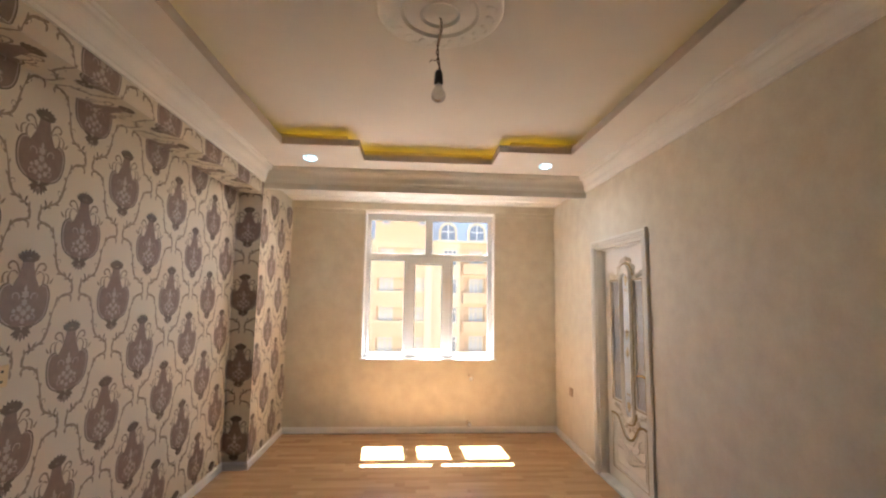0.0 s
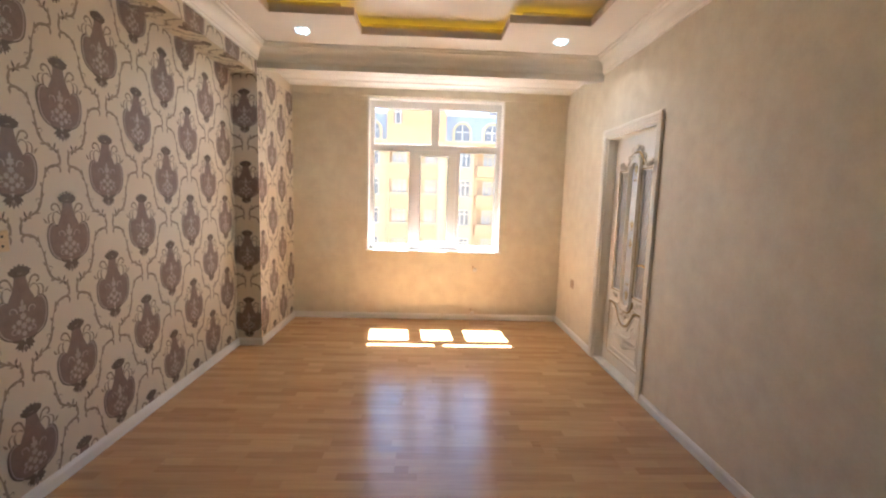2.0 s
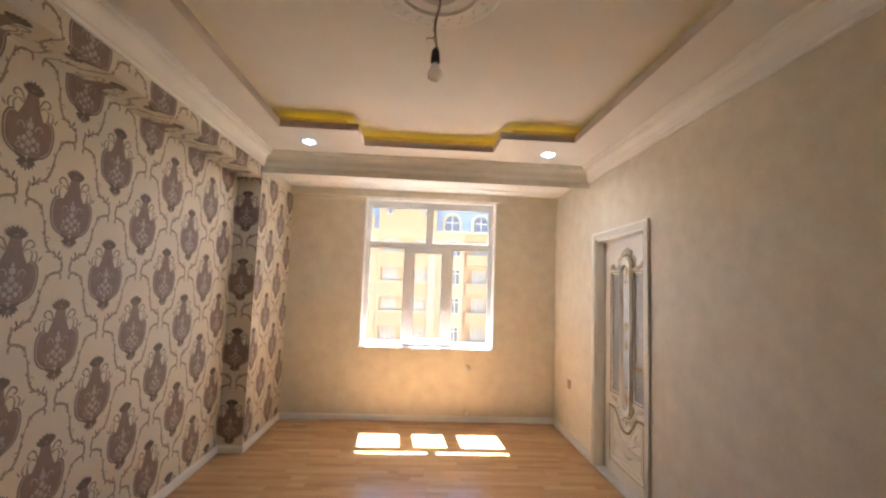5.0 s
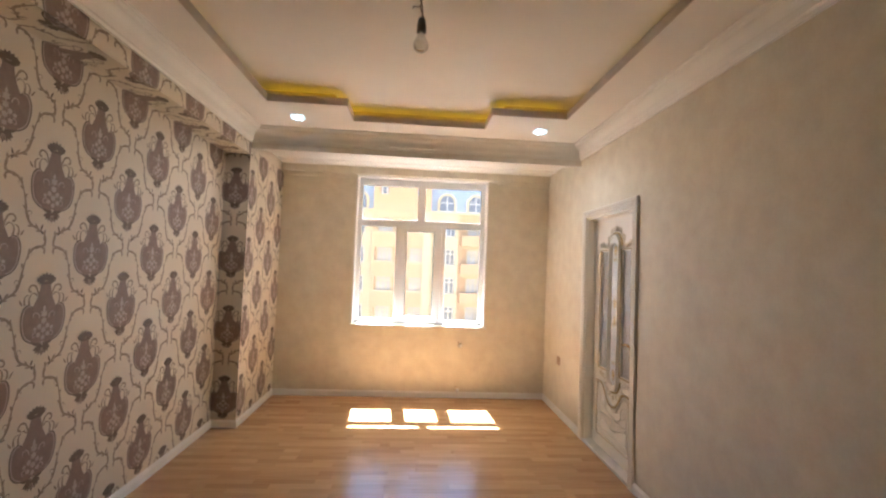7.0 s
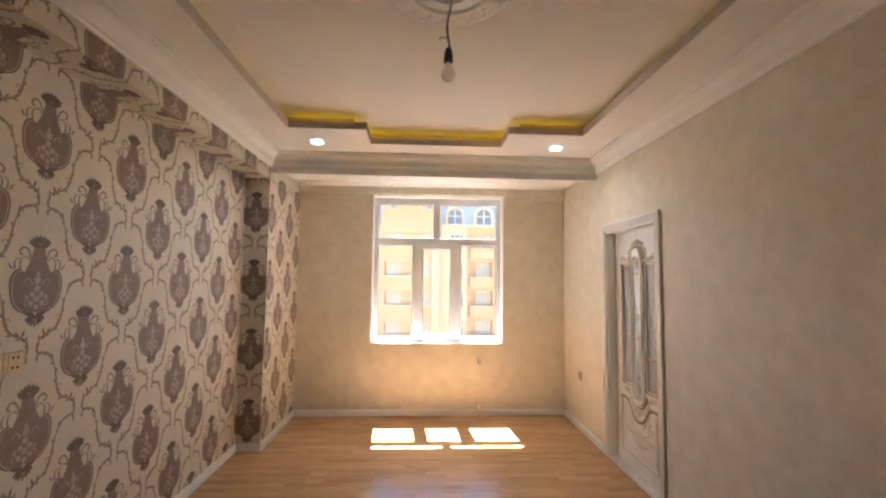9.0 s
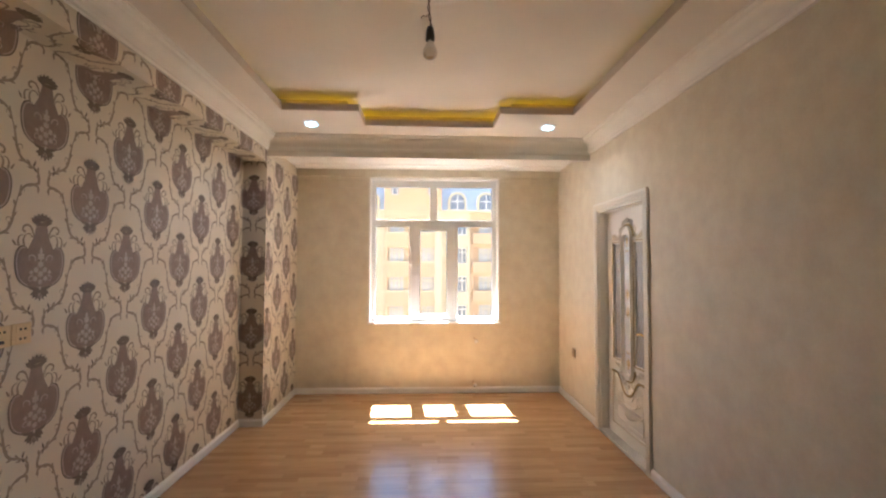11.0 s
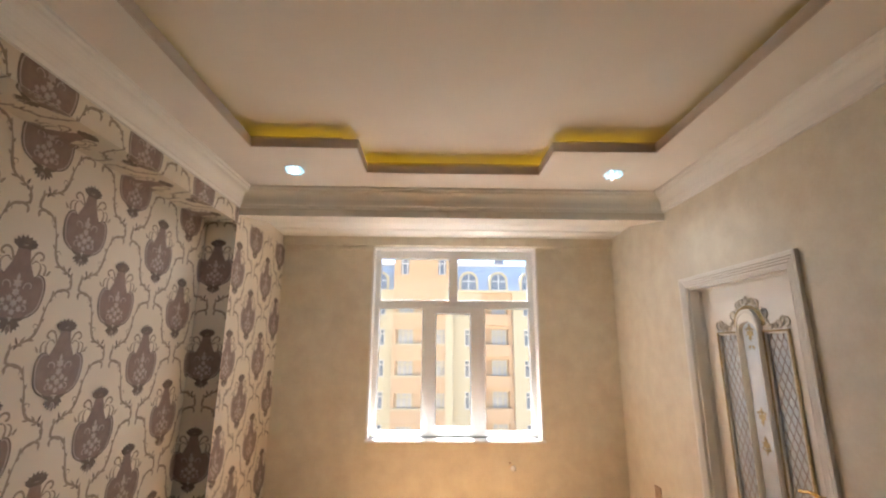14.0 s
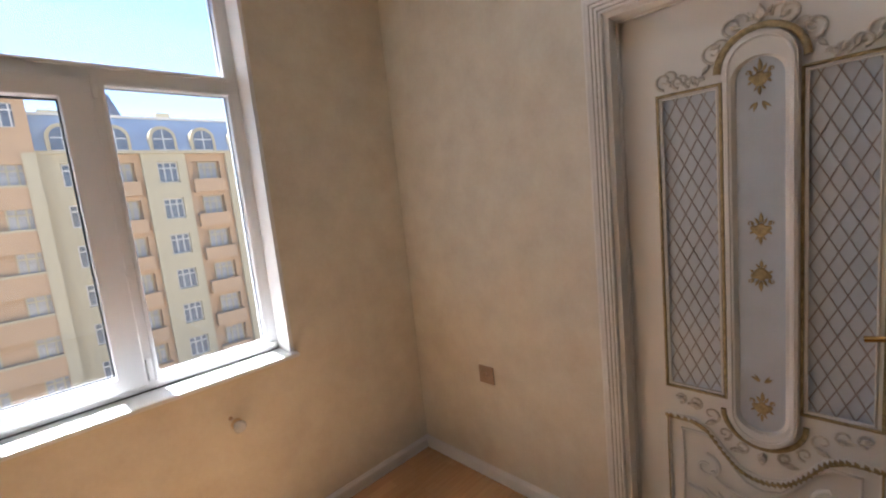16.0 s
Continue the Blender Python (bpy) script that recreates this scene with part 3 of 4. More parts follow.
# ---- window ----
def window():
    w = empty("window_1", ((WX0 + WX1) / 2, 4.98, WZ0))
    tagged(w, "white plastic window with five panes, closed", kind="structure")
    w0 = w.location.copy()

    def own(ob):
        ob.parent = w
        ob.matrix_parent_inverse = Matrix.Translation(-w0)
        return ob

    panes = [(-0.884, -0.192, 2.128, 2.556), (-0.112, 0.6, 2.128, 2.556), (-0.884, -0.452, 0.905, 2.052), (0.155, 0.603, 0.905, 2.055)]
    opening = (-0.395, 0.098, 0.905, 2.055)
    own(slab("frame", "y", 4.945, 5.02, (WX0, WX1), (WZ0 + 0.004, WZ1), panes + [opening], M_PVC, bevel=0.004))
    own(slab("sash", "y", 4.925, 5.0, (-0.41, 0.113), (0.885, 2.07), [(-0.322, 0.02, 0.945, 2.0)], M_PVC, bevel=0.005))
    for a, b, c, d in panes + [(-0.322, 0.02, 0.945, 2.0)]:
        own(slab("gasket", "y", 4.972, 4.984, (a - 0.002, b + 0.002), (c - 0.002, d + 0.002), [(a + 0.006, b - 0.006, c + 0.006, d - 0.006)], M_GASKET_GAP))
        bead = own(slab("glazing_bead", "y", 4.94, 4.976, (a - 0.012, b + 0.012), (c - 0.012, d + 0.012), [(a + 0.004, b - 0.004, c + 0.004, d - 0.004)], M_PVC, bevel=0.004)) if b - a > 0.36 else None
        p = own(boxes("pane", [(a, b, 4.985, 4.989, c, d)], M_PANE))
        p.visible_shadow = False
    own(boxes("handle", [(-0.372, -0.346, 4.917, 4.925, 1.375, 1.445), (-0.366, -0.352, 4.89, 4.917, 1.415, 1.43), (-0.367, -0.351, 4.876, 4.892, 1.31, 1.432)], M_PVC, bevel=0.004))
    for z in (0.945, 2.045):
        own(boxes("hinge", [(0.118, 0.136, 4.928, 4.945, z - 0.045, z + 0.045)], M_PVC, bevel=0.004))
    # black strip stands in for the shaded gap between sill and frame
    own(boxes("sill_gap_strip", [(WX0 + 0.02, WX1 - 0.02, 4.941, 4.946, WZ0 + 0.002, WZ0 + 0.007)], M_GASKET_GAP))
    own(boxes("corner_block", [(0.615, 0.64, 4.93, 4.945, 0.872, 0.9)], M_CAP, bevel=0.004))
    return w


window()
structure(boxes("window_sill", [(WX0 - 0.012, WX1 + 0.02, 4.787, 4.945, WZ0 - 0.018, WZ0 + 0.002)], M_SILL, bevel=0.005), "white window sill board with sun on it")
structure(slab("window_reveal", "y", YW - 0.004, 4.945, (WX0 - 0.006, WX1 + 0.006), (WZ0, WZ1 + 0.001), [(WX0 + 0.012, WX1 - 0.012, WZ0 - 1, WZ1 - 0.012)], M_BASE), "white plastered window reveal")

# ---- door in the east wall ----
XD = 1.5                                       # face of the leaf


def rect_run(y0, y1, z0, z1, x):
    return [(x, y0, z0), (x, y1, z0), (x, y1, z1), (x, y0, z1)]


def capsule(yc, half, z0, z1, x, n=12):
    """A tall run with a round head and a round foot."""
    pts = [(x, yc + half * math.cos(a), z1 - half + half * math.sin(a)) for a in [math.pi * k / n for k in range(n + 1)]]
    pts += [(x, yc + half * math.cos(a), z0 + half + half * math.sin(a)) for a in [math.pi + math.pi * k / n for k in range(n + 1)]]
    return pts


def spiral3(yc, zc, r, start, turns, flip, x, n=14, shrink=0.8):
    return [(x, yc + r * (1 - shrink * i / n) * math.cos(radians(start) + flip * turns * 2 * math.pi * i / n),
             zc + r * (1 - shrink * i / n) * math.sin(radians(start) + flip * turns * 2 * math.pi * i / n), 1.15 - 0.6 * i / n) for i in range(n + 1)]


def flat_shape(name, polys, x0, x1, mat, parent):
    """Solid ornaments: outlines in the door's plane carried from x1 (back) to x0 (front), their fronts drawn in."""
    V, F = [], []
    for poly in polys:
        n, b = len(poly), len(V)
        cy, cz = sum(p[0] for p in poly) / n, sum(p[1] for p in poly) / n
        V += [(x1, *p) for p in poly] + [(x0, cy + (p[0] - cy) * 0.7, cz + (p[1] - cz) * 0.7) for p in poly]
        F.append(tuple(range(b + n, b + 2 * n)))
        F += [(b + i, b + (i + 1) % n, b + n + (i + 1) % n, b + n + i) for i in range(n)]
    ob = mesh_object(name, V, F, mat, parent=parent)
    b_ = bmesh.new()
    b_.from_mesh(ob.data)
    bmesh.ops.recalc_face_normals(b_, faces=b_.faces)
    b_.to_mesh(ob.data)
    b_.free()
    return ob


def gold_motif(yc, zc, s, up=1):
    """A small printed urn with side scrolls, a spire of leaves above and a drop below."""
    def at(w, v):
        return (yc + s * w, zc + up * s * v)
    P = [[at(w, v) for w, v in ((-0.2, -0.8), (0.2, -0.8), (0.55, -0.45), (0.85, -0.05), (0.8, 0.25), (0.3, 0.3), (0.22, 0.5), (-0.22, 0.5), (-0.3, 0.3), (-0.8, 0.25), (-0.85, -0.05), (-0.55, -0.45))]]
    for w, v, a, l, b in ((0, 0.45, 90, 1.15, 0.42), (0.15, 0.4, 62, 0.75, 0.3), (-0.15, 0.4, 118, 0.75, 0.3), (0.6, 0.25, 70, 0.5, 0.3), (-0.6, 0.25, 110, 0.5, 0.3),
                          (0.6, -0.3, -40, 0.4, 0.26), (-0.6, -0.3, 220, 0.4, 0.26), (0, -0.75, -90, 0.85, 0.36), (0.12, -0.75, -50, 0.5, 0.24), (-0.12, -0.75, 230, 0.5, 0.24)):
        P.append(leaf(*at(w, v), up * a, s * l, s * b))
    for k in (-1, 1):
        P += [[(yc + s * q[0], zc + up * s * q[1]) for q in poly] for poly in curl(k * 0.85, 0.5, 0.24, 180 if k > 0 else 0, 0.8, -k, 0.07, 0.6, 7)]
    return P


def door():
    d = empty("door_1", (XD, (DY0 + DY1) / 2, 0.0))
    tagged(d, "closed cream door with gilded mouldings and lattice glass", kind="structure")
    d0 = d.location.copy()

    def own(ob, label=""):
        ob.parent = d
        ob.matrix_parent_inverse = Matrix.Translation(-d0)
        if ob.name.split(".")[0] in ("lattice", "gilt_rope", "scroll_carving", "leaf_carving", "fan_carving", "gold_print", "swag_carving"):
            ob["kind"] = "stuff"
        return tagged(ob, label)

    y0, y1, yc = DY0 + 0.022, DY1 - 0.022, 3.15
    holes = [(3.262, 3.432, 0.727, 1.765), (2.885, 3.04, 0.727, 1.765), (3.088, 3.206, 0.69, 1.73)]
    own(slab("leaf", "x", XD, XD + 0.04, (y0, y1), (0.012, DZ - 0.022), holes, M_DOOR))
    own(boxes("frosted_pane", [(XD + 0.012, XD + 0.018, 3.25, 3.44, 0.71, 1.78)], M_FROST), "frosted grey glass")
    own(boxes("frosted_pane", [(XD + 0.012, XD + 0.018, 2.875, 3.05, 0.71, 1.78)], M_FROST), "frosted grey glass")
    own(boxes("frosted_pane", [(XD + 0.022, XD + 0.028, 3.07, 3.22, 0.67, 1.75)], M_FROST), "frosted grey glass with gold prints")
    # diamond lattice on the two side panes
    for a, b in ((3.262, 3.432), (2.885, 3.04)):
        quads = []
        slope, step = 2.0, 0.0425
        for s in (-1, 1):
            k = -40
            while k < 70:
                u = a + k * step
                for q in ribbon([(u + s * slope_t / slope, 0.727 + slope_t) for slope_t in (0.0, 1.038)], 0.0017):
                    q = clip(q, a, b, 0.727, 1.765)
                    if len(q) >= 3:
                        quads.append(q)
                k += 1
        own(flat_shape("lattice", quads, XD + 0.0085, XD + 0.0115, M_LATTICE, None), "brown diamond lattice lines")
    # raised mouldings: outer gilt run round the whole glass field, capsule frame in the middle
    own(tube("gilt_bead", [rect_run(3.254, 3.444, 0.718, 1.776, XD - 0.003) , rect_run(2.868, 3.05, 0.718, 1.776, XD - 0.003)], 0.007, M_GILT, cyclic=True), "worn gold bead moulding")
    own(tube("panel_bead", [rect_run(3.264, 3.43, 0.73, 1.764, XD - 0.001), rect_run(2.886, 3.038, 0.73, 1.764, XD - 0.001)], 0.005, M_DOOR, cyclic=True))
    outer, inner = capsule(yc, 0.098, 0.578, 1.905, XD), capsule(yc, 0.061, 0.628, 1.83, XD)
    n = len(outer)
    V = [(XD - 0.001, p[1], p[2]) for p in outer] + [(XD - 0.024, yc + (p[1] - yc) * 0.94, p[2]) for p in outer]
    V += [(XD - 0.022, yc + (p[1] - yc) * 1.18, p[2] + (0.004 if p[2] > 1.2 else -0.004)) for p in inner] + [(XD - 0.006, p[1], p[2]) for p in inner]
    F = [(r * n + i, r * n + (i + 1) % n, (r + 1) * n + (i + 1) % n, (r + 1) * n + i) for r in range(3) for i in range(n)]
    own(mesh_object("capsule_frame", V, F, M_DOOR))
    own(tube("capsule_bead", capsule(yc, 0.083, 0.595, 1.888, XD - 0.024), 0.005, M_DOOR, cyclic=True))
    own(mesh_object("capsule_pane", [(XD - 0.006, p[1], p[2]) for p in inner], [tuple(range(len(inner)))], M_FROST), "smooth frosted glass")
    arch = [(XD - 0.004, yc + 0.112 * math.cos(a), 1.807 + 0.112 * math.sin(a)) for a in [math.pi * k / 16 for k in range(17)]]
    own(tube("gilt_arch", arch, 0.011, M_GILT), "worn gold arch moulding")
    bowl = [(XD - 0.004, yc + 0.112 * math.cos(a), 0.676 + 0.112 * math.sin(a)) for a in [math.pi + math.pi * k / 16 for k in range(17)]]
    own(tube("gilt_bowl", bowl, 0.008, M_GILT), "worn gold curved moulding")
    # rope of small gold beads beside the handle stile
    V, F = [], []
    for i in range(78):
        z = 0.722 + i * 0.0136
        v, f = box_data(XD - 0.014, XD - 0.004, 2.861, 2.873, z, z + 0.009, len(V))
        V += [(p[0], p[1], p[2] + (0.004 if p[1] > 2.866 else 0)) for p in v]
        F += f
    own(mesh_object("gilt_rope", V, F, M_GILT), "gold rope moulding")
    # scrolled crest above and garland below the glass
    runs = []
    for s in (-1, 1):
        for off, h, r in ((0.068, 1.938, 0.03), (0.122, 1.878, 0.034), (0.27, 1.825, 0.03), (0.226, 1.812, 0.02), (0.192, 1.804, 0.015), (0.166, 1.8, 0.012)):
            runs.append(spiral3(yc + s * off, h, r, 270, 1.15, s, XD - 0.004))
            runs.append(spiral3(yc + s * (off - r * 0.5), h + r * 0.3, r * 0.8, 200 if s > 0 else 340, 0.5, -s, XD - 0.003, 10, 0.4))
        for off, h, r in ((0.15, 0.64, 0.03), (0.2, 0.672, 0.024), (0.25, 0.678, 0.022), (0.11, 0.582, 0.024), (0.06, 0.548, 0.022)):
            runs.append(spiral3(yc + s * off, h, r, 270, 1.1, -s, XD - 0.003))
    own(tube("scroll_carving", runs, 0.0042, M_PATINA, res=2), "carved scrolls with worn gilding")
    leaves = [leaf(yc + s * o, h, a if s > 0 else 180 - a, l, l * 0.45) for s in (-1, 1) for o, h, a, l in
              ((0.012, 1.94, 55, 0.036), (0.045, 1.928, 20, 0.034), (0.098, 1.895, -15, 0.036), (0.13, 1.845, -50, 0.04), (0.245, 1.8, 60, 0.034), (0.205, 1.796, 50, 0.024), (0.178, 1.793, 50, 0.02), (0.13, 0.62, -30, 0.05), (0.18, 0.66, 0, 0.05), (0.23, 0.67, 20, 0.04), (0.05, 0.535, -10, 0.05))]
    leaves += [leaf(yc, 1.925, 90, 0.06, 0.035), leaf(yc, 0.55, -90, 0.05, 0.035)]
    own(flat_shape("leaf_carving", leaves, XD - 0.012, XD + 0.001, M_PATINA, None), "carved leaves with worn gilding")
    # lower panel: head dips under the capsule
    top = [(3.444, 0.6), (3.36, 0.6), (3.31, 0.575), (3.26, 0.51), (3.21, 0.462), (yc, 0.447), (3.09, 0.462), (3.04, 0.51), (2.99, 0.575), (2.94, 0.6), (2.866, 0.6)]
    run = [(XD - 0.004, y, z) for y, z in top] + [(XD - 0.004, 2.866, 0.14), (XD - 0.004, 3.444, 0.14)]
    own(tube("panel_moulding", run, 0.0105, M_DOOR, cyclic=True))
    own(tube("panel_gilt", [(XD - 0.012, y, z - 0.004) for x, y, z in run], 0.0045, M_GILT, cyclic=True), "worn gold line")
    V, F = [], []
    curve = spline(top, 8)
    for i, (y, z) in enumerate(curve[::2]):
        v, f = box_data(XD - 0.022, XD - 0.012, y - 0.006, y + 0.006, z - 0.004, z + 0.006, len(V))
        V += [(p[0], p[1], p[2] + (0.003 if p[1] > y else -0.003)) for p in v]
        F += f
    own(mesh_object("gilt_rope", V, F, M_GILT), "gold rope moulding")
    inner2 = [(XD - 0.003, yc + (y - yc) * 0.84, z - 0.045 if z > 0.2 else 0.19) for x, y, z in run]
    own(tube("panel_inner", inner2, 0.007, M_DOOR, cyclic=True))
    rays = []
    for s in (-1, 1):
        for k in range(6):
            rays.append(leaf(yc + s * (0.03 + 0.028 * k), 0.235 + 0.012 * k, 90 - s * (12 + 9 * k), 0.12 - 0.008 * k, 0.03))
    rays += [leaf(yc, 0.23, 90, 0.15, 0.04)]
    own(flat_shape("fan_carving", rays, XD - 0.012, XD + 0.001, M_DOOR, None))
    own(tube("swag_carving", [spiral3(yc + s * 0.17, 0.43, 0.05, 90, 1.1, s, XD - 0.003) for s in (-1, 1)] + [[(XD - 0.004, yc + 0.15 * math.cos(a), 0.42 + 0.07 * math.sin(a)) for a in [math.pi + math.pi * k / 12 for k in range(13)]]], 0.007, M_DOOR))
    # gold prints on the middle glass
    prints = gold_motif(yc, 1.772, 0.034) + gold_motif(yc, 1.312, 0.033) + gold_motif(yc, 1.16, 0.033, -1) + gold_motif(yc, 0.715, 0.034)
    prints += [leaf(yc + s * 0.006, 1.7, 90 - s * a, 0.03, 0.01) for s in (-1, 1) for a in (130, 160)] + [leaf(yc + s * 0.006, 0.8, 90 - s * a, 0.03, 0.01) for s in (-1, 1) for a in (30, 55)]
    own(flat_shape("gold_print", prints, XD - 0.0095, XD - 0.0065, M_GILT, None), "gold flower prints")
    # brass lever handle
    own(boxes("handle_plate", [(XD - 0.008, XD, 2.757, 2.805, 0.872, 1.083)], M_BRASS, bevel=0.004), "brass plate")
    own(tube("handle", [(XD - 0.005, 2.78, 1.012), (XD - 0.05, 2.78, 1.012), (XD - 0.056, 2.79, 1.013), (XD - 0.056, 2.84, 1.02), (XD - 0.054, 2.88, 1.012), (XD - 0.052, 2.912, 1.006)], 0.0085, M_BRASS), "brass lever")
    own(boxes("keyhole", [(XD - 0.012, XD - 0.008, 2.774, 2.788, 0.91, 0.945)], M_BLACK, bevel=0.002))
    # lining and fluted casing
    own(slab("lining", "x", XR + 0.002, XR + T, (DY0 - 0.002, DY1 + 0.002), (-0.01, DZ + 0.002), [(DY0 + 0.018, DY1 - 0.018, -1, DZ - 0.018)], M_DOOR))
    own(slab("stop", "x", XD - 0.018, XD - 0.004, (DY0 + 0.018, DY1 - 0.018), (0.0, DZ - 0.018), [(DY0 + 0.027, DY1 - 0.027, -1, DZ - 0.027)], M_DOOR))
    grooves = (0.012, 0.027, 0.042)
    prof = [(0.0, 0.0), (0.0, 0.014), (0.003, 0.017)]
    for g in grooves:
        prof += [(g - 0.0028, 0.017), (g - 0.0015, 0.009), (g + 0.0015, 0.009), (g + 0.0028, 0.017)]
    prof += [(0.052, 0.018), (0.06, 0.022), (0.066, 0.021), (0.068, 0.018), (0.068, 0.0)]
    path = [(XR, DY1, 0.0), (XR, DY1, DZ), (XR, DY0, DZ), (XR, DY0, 0.0)]
    own(sweep("casing", path, prof, M_DOOR, up=(-1, 0, 0)))
    for g in grooves:
        own(sweep("gilt_groove", path, [(g - 0.0013, 0.0085), (g - 0.0013, 0.0125), (g + 0.0013, 0.0125), (g + 0.0013, 0.0085)], M_GILT_DARK, up=(-1, 0, 0)), "dull gold groove line")
    return d


door()
structure(boxes("door_threshold", [(XR - 0.012, XD + 0.03, DY0 + 0.018, 3.0, 0.0, 0.022), (XR - 0.012, XD + 0.03, 3.004, 3.3, 0.0, 0.022), (XR - 0.012, XD + 0.03, 3.304, DY1 - 0.018, 0.0, 0.022)], M_MARBLE, bevel=0.003), "white stone door threshold in three pieces")
structure(boxes("landing_wall", [(XR + T + 0.05, XR + T + 0.1, DY0 - 0.3, DY1 + 0.3, 0, 2.4)], M_PLASTER), "plain wall beyond the closed door")

# ---- ceiling rose and bare bulb ----
ROSE = (-0.235, 1.445)


def ceiling_rose():
    r = empty("ceiling_rose", (*ROSE, Z_TOP))
    tagged(r, "round cream plaster ceiling rose with leaf relief", "ceiling rose")
    lathe("disc", [(0.3, 0.0), (0.3, -0.01), (0.288, -0.016), (0.27, -0.014), (0.2, -0.013), (0.192, -0.02), (0.182, -0.024), (0.175, -0.011), (0.168, -0.011), (0.155, -0.016), (0.11, -0.018), (0.1, -0.026), (0.092, -0.028), (0.087, -0.015), (0.08, -0.015), (0.06, -0.026), (0.03, -0.034), (0.0, -0.035)], M_MOULD, parent=r, steps=64)
    polys = []
    for k in range(20):
        a = 2 * math.pi * k / 20
        polys.append(leaf(0.215 * math.cos(a), 0.215 * math.sin(a), math.degrees(a) + 25, 0.055, 0.03))
        polys.append(leaf(0.262 * math.cos(a + 0.1), 0.262 * math.sin(a + 0.1), math.degrees(a) + 60, 0.045, 0.03))
    V, F = [], []
    for p in polys:
        n, b = len(p), len(V)
        cx, cy = sum(q[0] for q in p) / n, sum(q[1] for q in p) / n
        V += [(*q, -0.012) for q in p] + [(cx + (q[0] - cx) * 0.6, cy + (q[1] - cy) * 0.75, -0.0168) for q in p]
        F.append(tuple(range(b + n, b + 2 * n)))
        F += [(b + i, b + (i + 1) % n, b + n + (i + 1) % n, b + n + i) for i in range(n)]
    mesh_object("leaf_relief", V, F, M_MOULD, parent=r)["kind"] = "stuff"
    return r


def hanging_bulb():
    x, y = -0.242, 1.352
    h = empty("hanging_bulb", (x, y, Z_TOP))
    tagged(h, "unlit clear bulb hanging in a black socket on twisted wires", "light bulb")
    z0 = Z_TOP
    dx, dy = ROSE[0] - x, ROSE[1] - y
    a, b = [], []
    for i in range(40):
        t = i / 39
        z = -0.03 - t * (z0 - 0.03 - 2.602)
        cx, cy = dx * (1 - t) ** 2 + 0.008 * math.sin(7 * t), dy * (1 - t) ** 2 + 0.006 * math.sin(5 * t + 1)
        a.append((cx + 0.004 * math.cos(22 * t), cy + 0.004 * math.sin(22 * t), z))
        b.append((cx - 0.004 * math.cos(22 * t), cy - 0.004 * math.sin(22 * t), z))
    tube("wire", [a, b], 0.0024, M_WIRE, parent=h)
    tube("loose_wire", [(0.0, 0, -0.29), (-0.018, 0.0, -0.305), (-0.034, 0.002, -0.3), (-0.04, 0.003, -0.312)], 0.002, M_WIRE, parent=h)
    s = 2.604 - z0
    lathe("socket", [(0.0, s + 0.004), (0.012, s + 0.004), (0.016, s - 0.006), (0.019, s - 0.03), (0.02, s - 0.056), (0.0, s - 0.056)], M_BLACK, parent=h, steps=24)
    g = s - 0.054
    lathe("bulb", [(0.013, g), (0.014, g - 0.012), (0.02, g - 0.026), (0.029, g - 0.043), (0.0325, g - 0.058), (0.029, g - 0.073), (0.018, g - 0.083), (0.0, g - 0.086)], M_BULB, parent=h, steps=28)
    lathe("stem", [(0.0, g), (0.007, g), (0.005, g - 0.03), (0.002, g - 0.035), (0.0, g - 0.035)], M_CAP, parent=h, steps=12)
    return h


ceiling_rose()
hanging_bulb()


# ---- downlights ----
def downlight(x, y):
    d = empty("downlight", (x, y, Z_LEDGE))
    tagged(d, "lit square crystal downlight set in the ceiling ledge", "downlight", "ceiling downlights")
    boxes("plate", [(-0.055, 0.055, -0.055, 0.055, -0.006, 0.0)], M_CHROME, parent=d, bevel=0.003)
    V, F = [], []
    for k in range(8):
        a = 2 * math.pi * (k + 0.5) / 8
        c, s = math.cos(a), math.sin(a)
        v, f = box_data(-0.014, 0.014, -0.01, 0.01, -0.026, -0.004, len(V))
        V += [(0.044 * c + p[0] * c - p[1] * s, 0.044 * s + p[0] * s + p[1] * c, p[2]) for p in v]
        F += f
    mesh_object("crystals", V, F, M_FACET, parent=d)["kind"] = "stuff"
    lathe("lamp", [(0.0, -0.02), (0.02, -0.018), (0.027, -0.006)], M_SPOT, parent=d, steps=16)
    return d


first = downlight(-1.28, 3.34)
copy_thing(first, pose(0.857, 3.335, Z_LEDGE, 0, 0, 8))
for x, y in ((-1.28, 3.34), (0.857, 3.335)):
    lamp = new("downlight_beam", bpy.data.lights.new("downlight_beam", "SPOT"))
    lamp.data.energy, lamp.data.spot_size, lamp.data.spot_blend = SPOT_WATTS, radians(150), 0.6
    lamp.data.color, lamp.data.shadow_soft_size = (0.95, 0.97, 1.0), 0.03
    lamp.matrix_world = look((x, y, Z_LEDGE - 0.04), (x, y, 0))


# ---- wall fittings ----
def socket_outlet(x, y, z, facing, mat, label, w=0.085):
    """A square outlet with a raised rim, a round well and two pin holes, on a wall that faces +x or -x."""
    s = facing
    o = empty("socket_outlet", (x, y, z))
    tagged(o, label, "socket")
    h = w / 2
    boxes("plate", [(min(0, s * 0.009), max(0, s * 0.009), -h, h, -h, h)], mat, parent=o, bevel=0.003)
    turn = Matrix.Rotation(radians(90 * s), 3, "Y")
    lathe("rim", [(0.023, 0.008), (0.024, 0.0125), (0.021, 0.0125), (0.02, 0.0105), (0.0, 0.0105)], mat, parent=o, turn=turn, steps=24)
    for k in (-1, 1):
        lathe("pin_hole", [(0.003, 0.01), (0.003, 0.0118), (0.0, 0.0118)], M_BLACK, at=(0, k * 0.0095, 0), parent=o, turn=turn, steps=10)
    return o


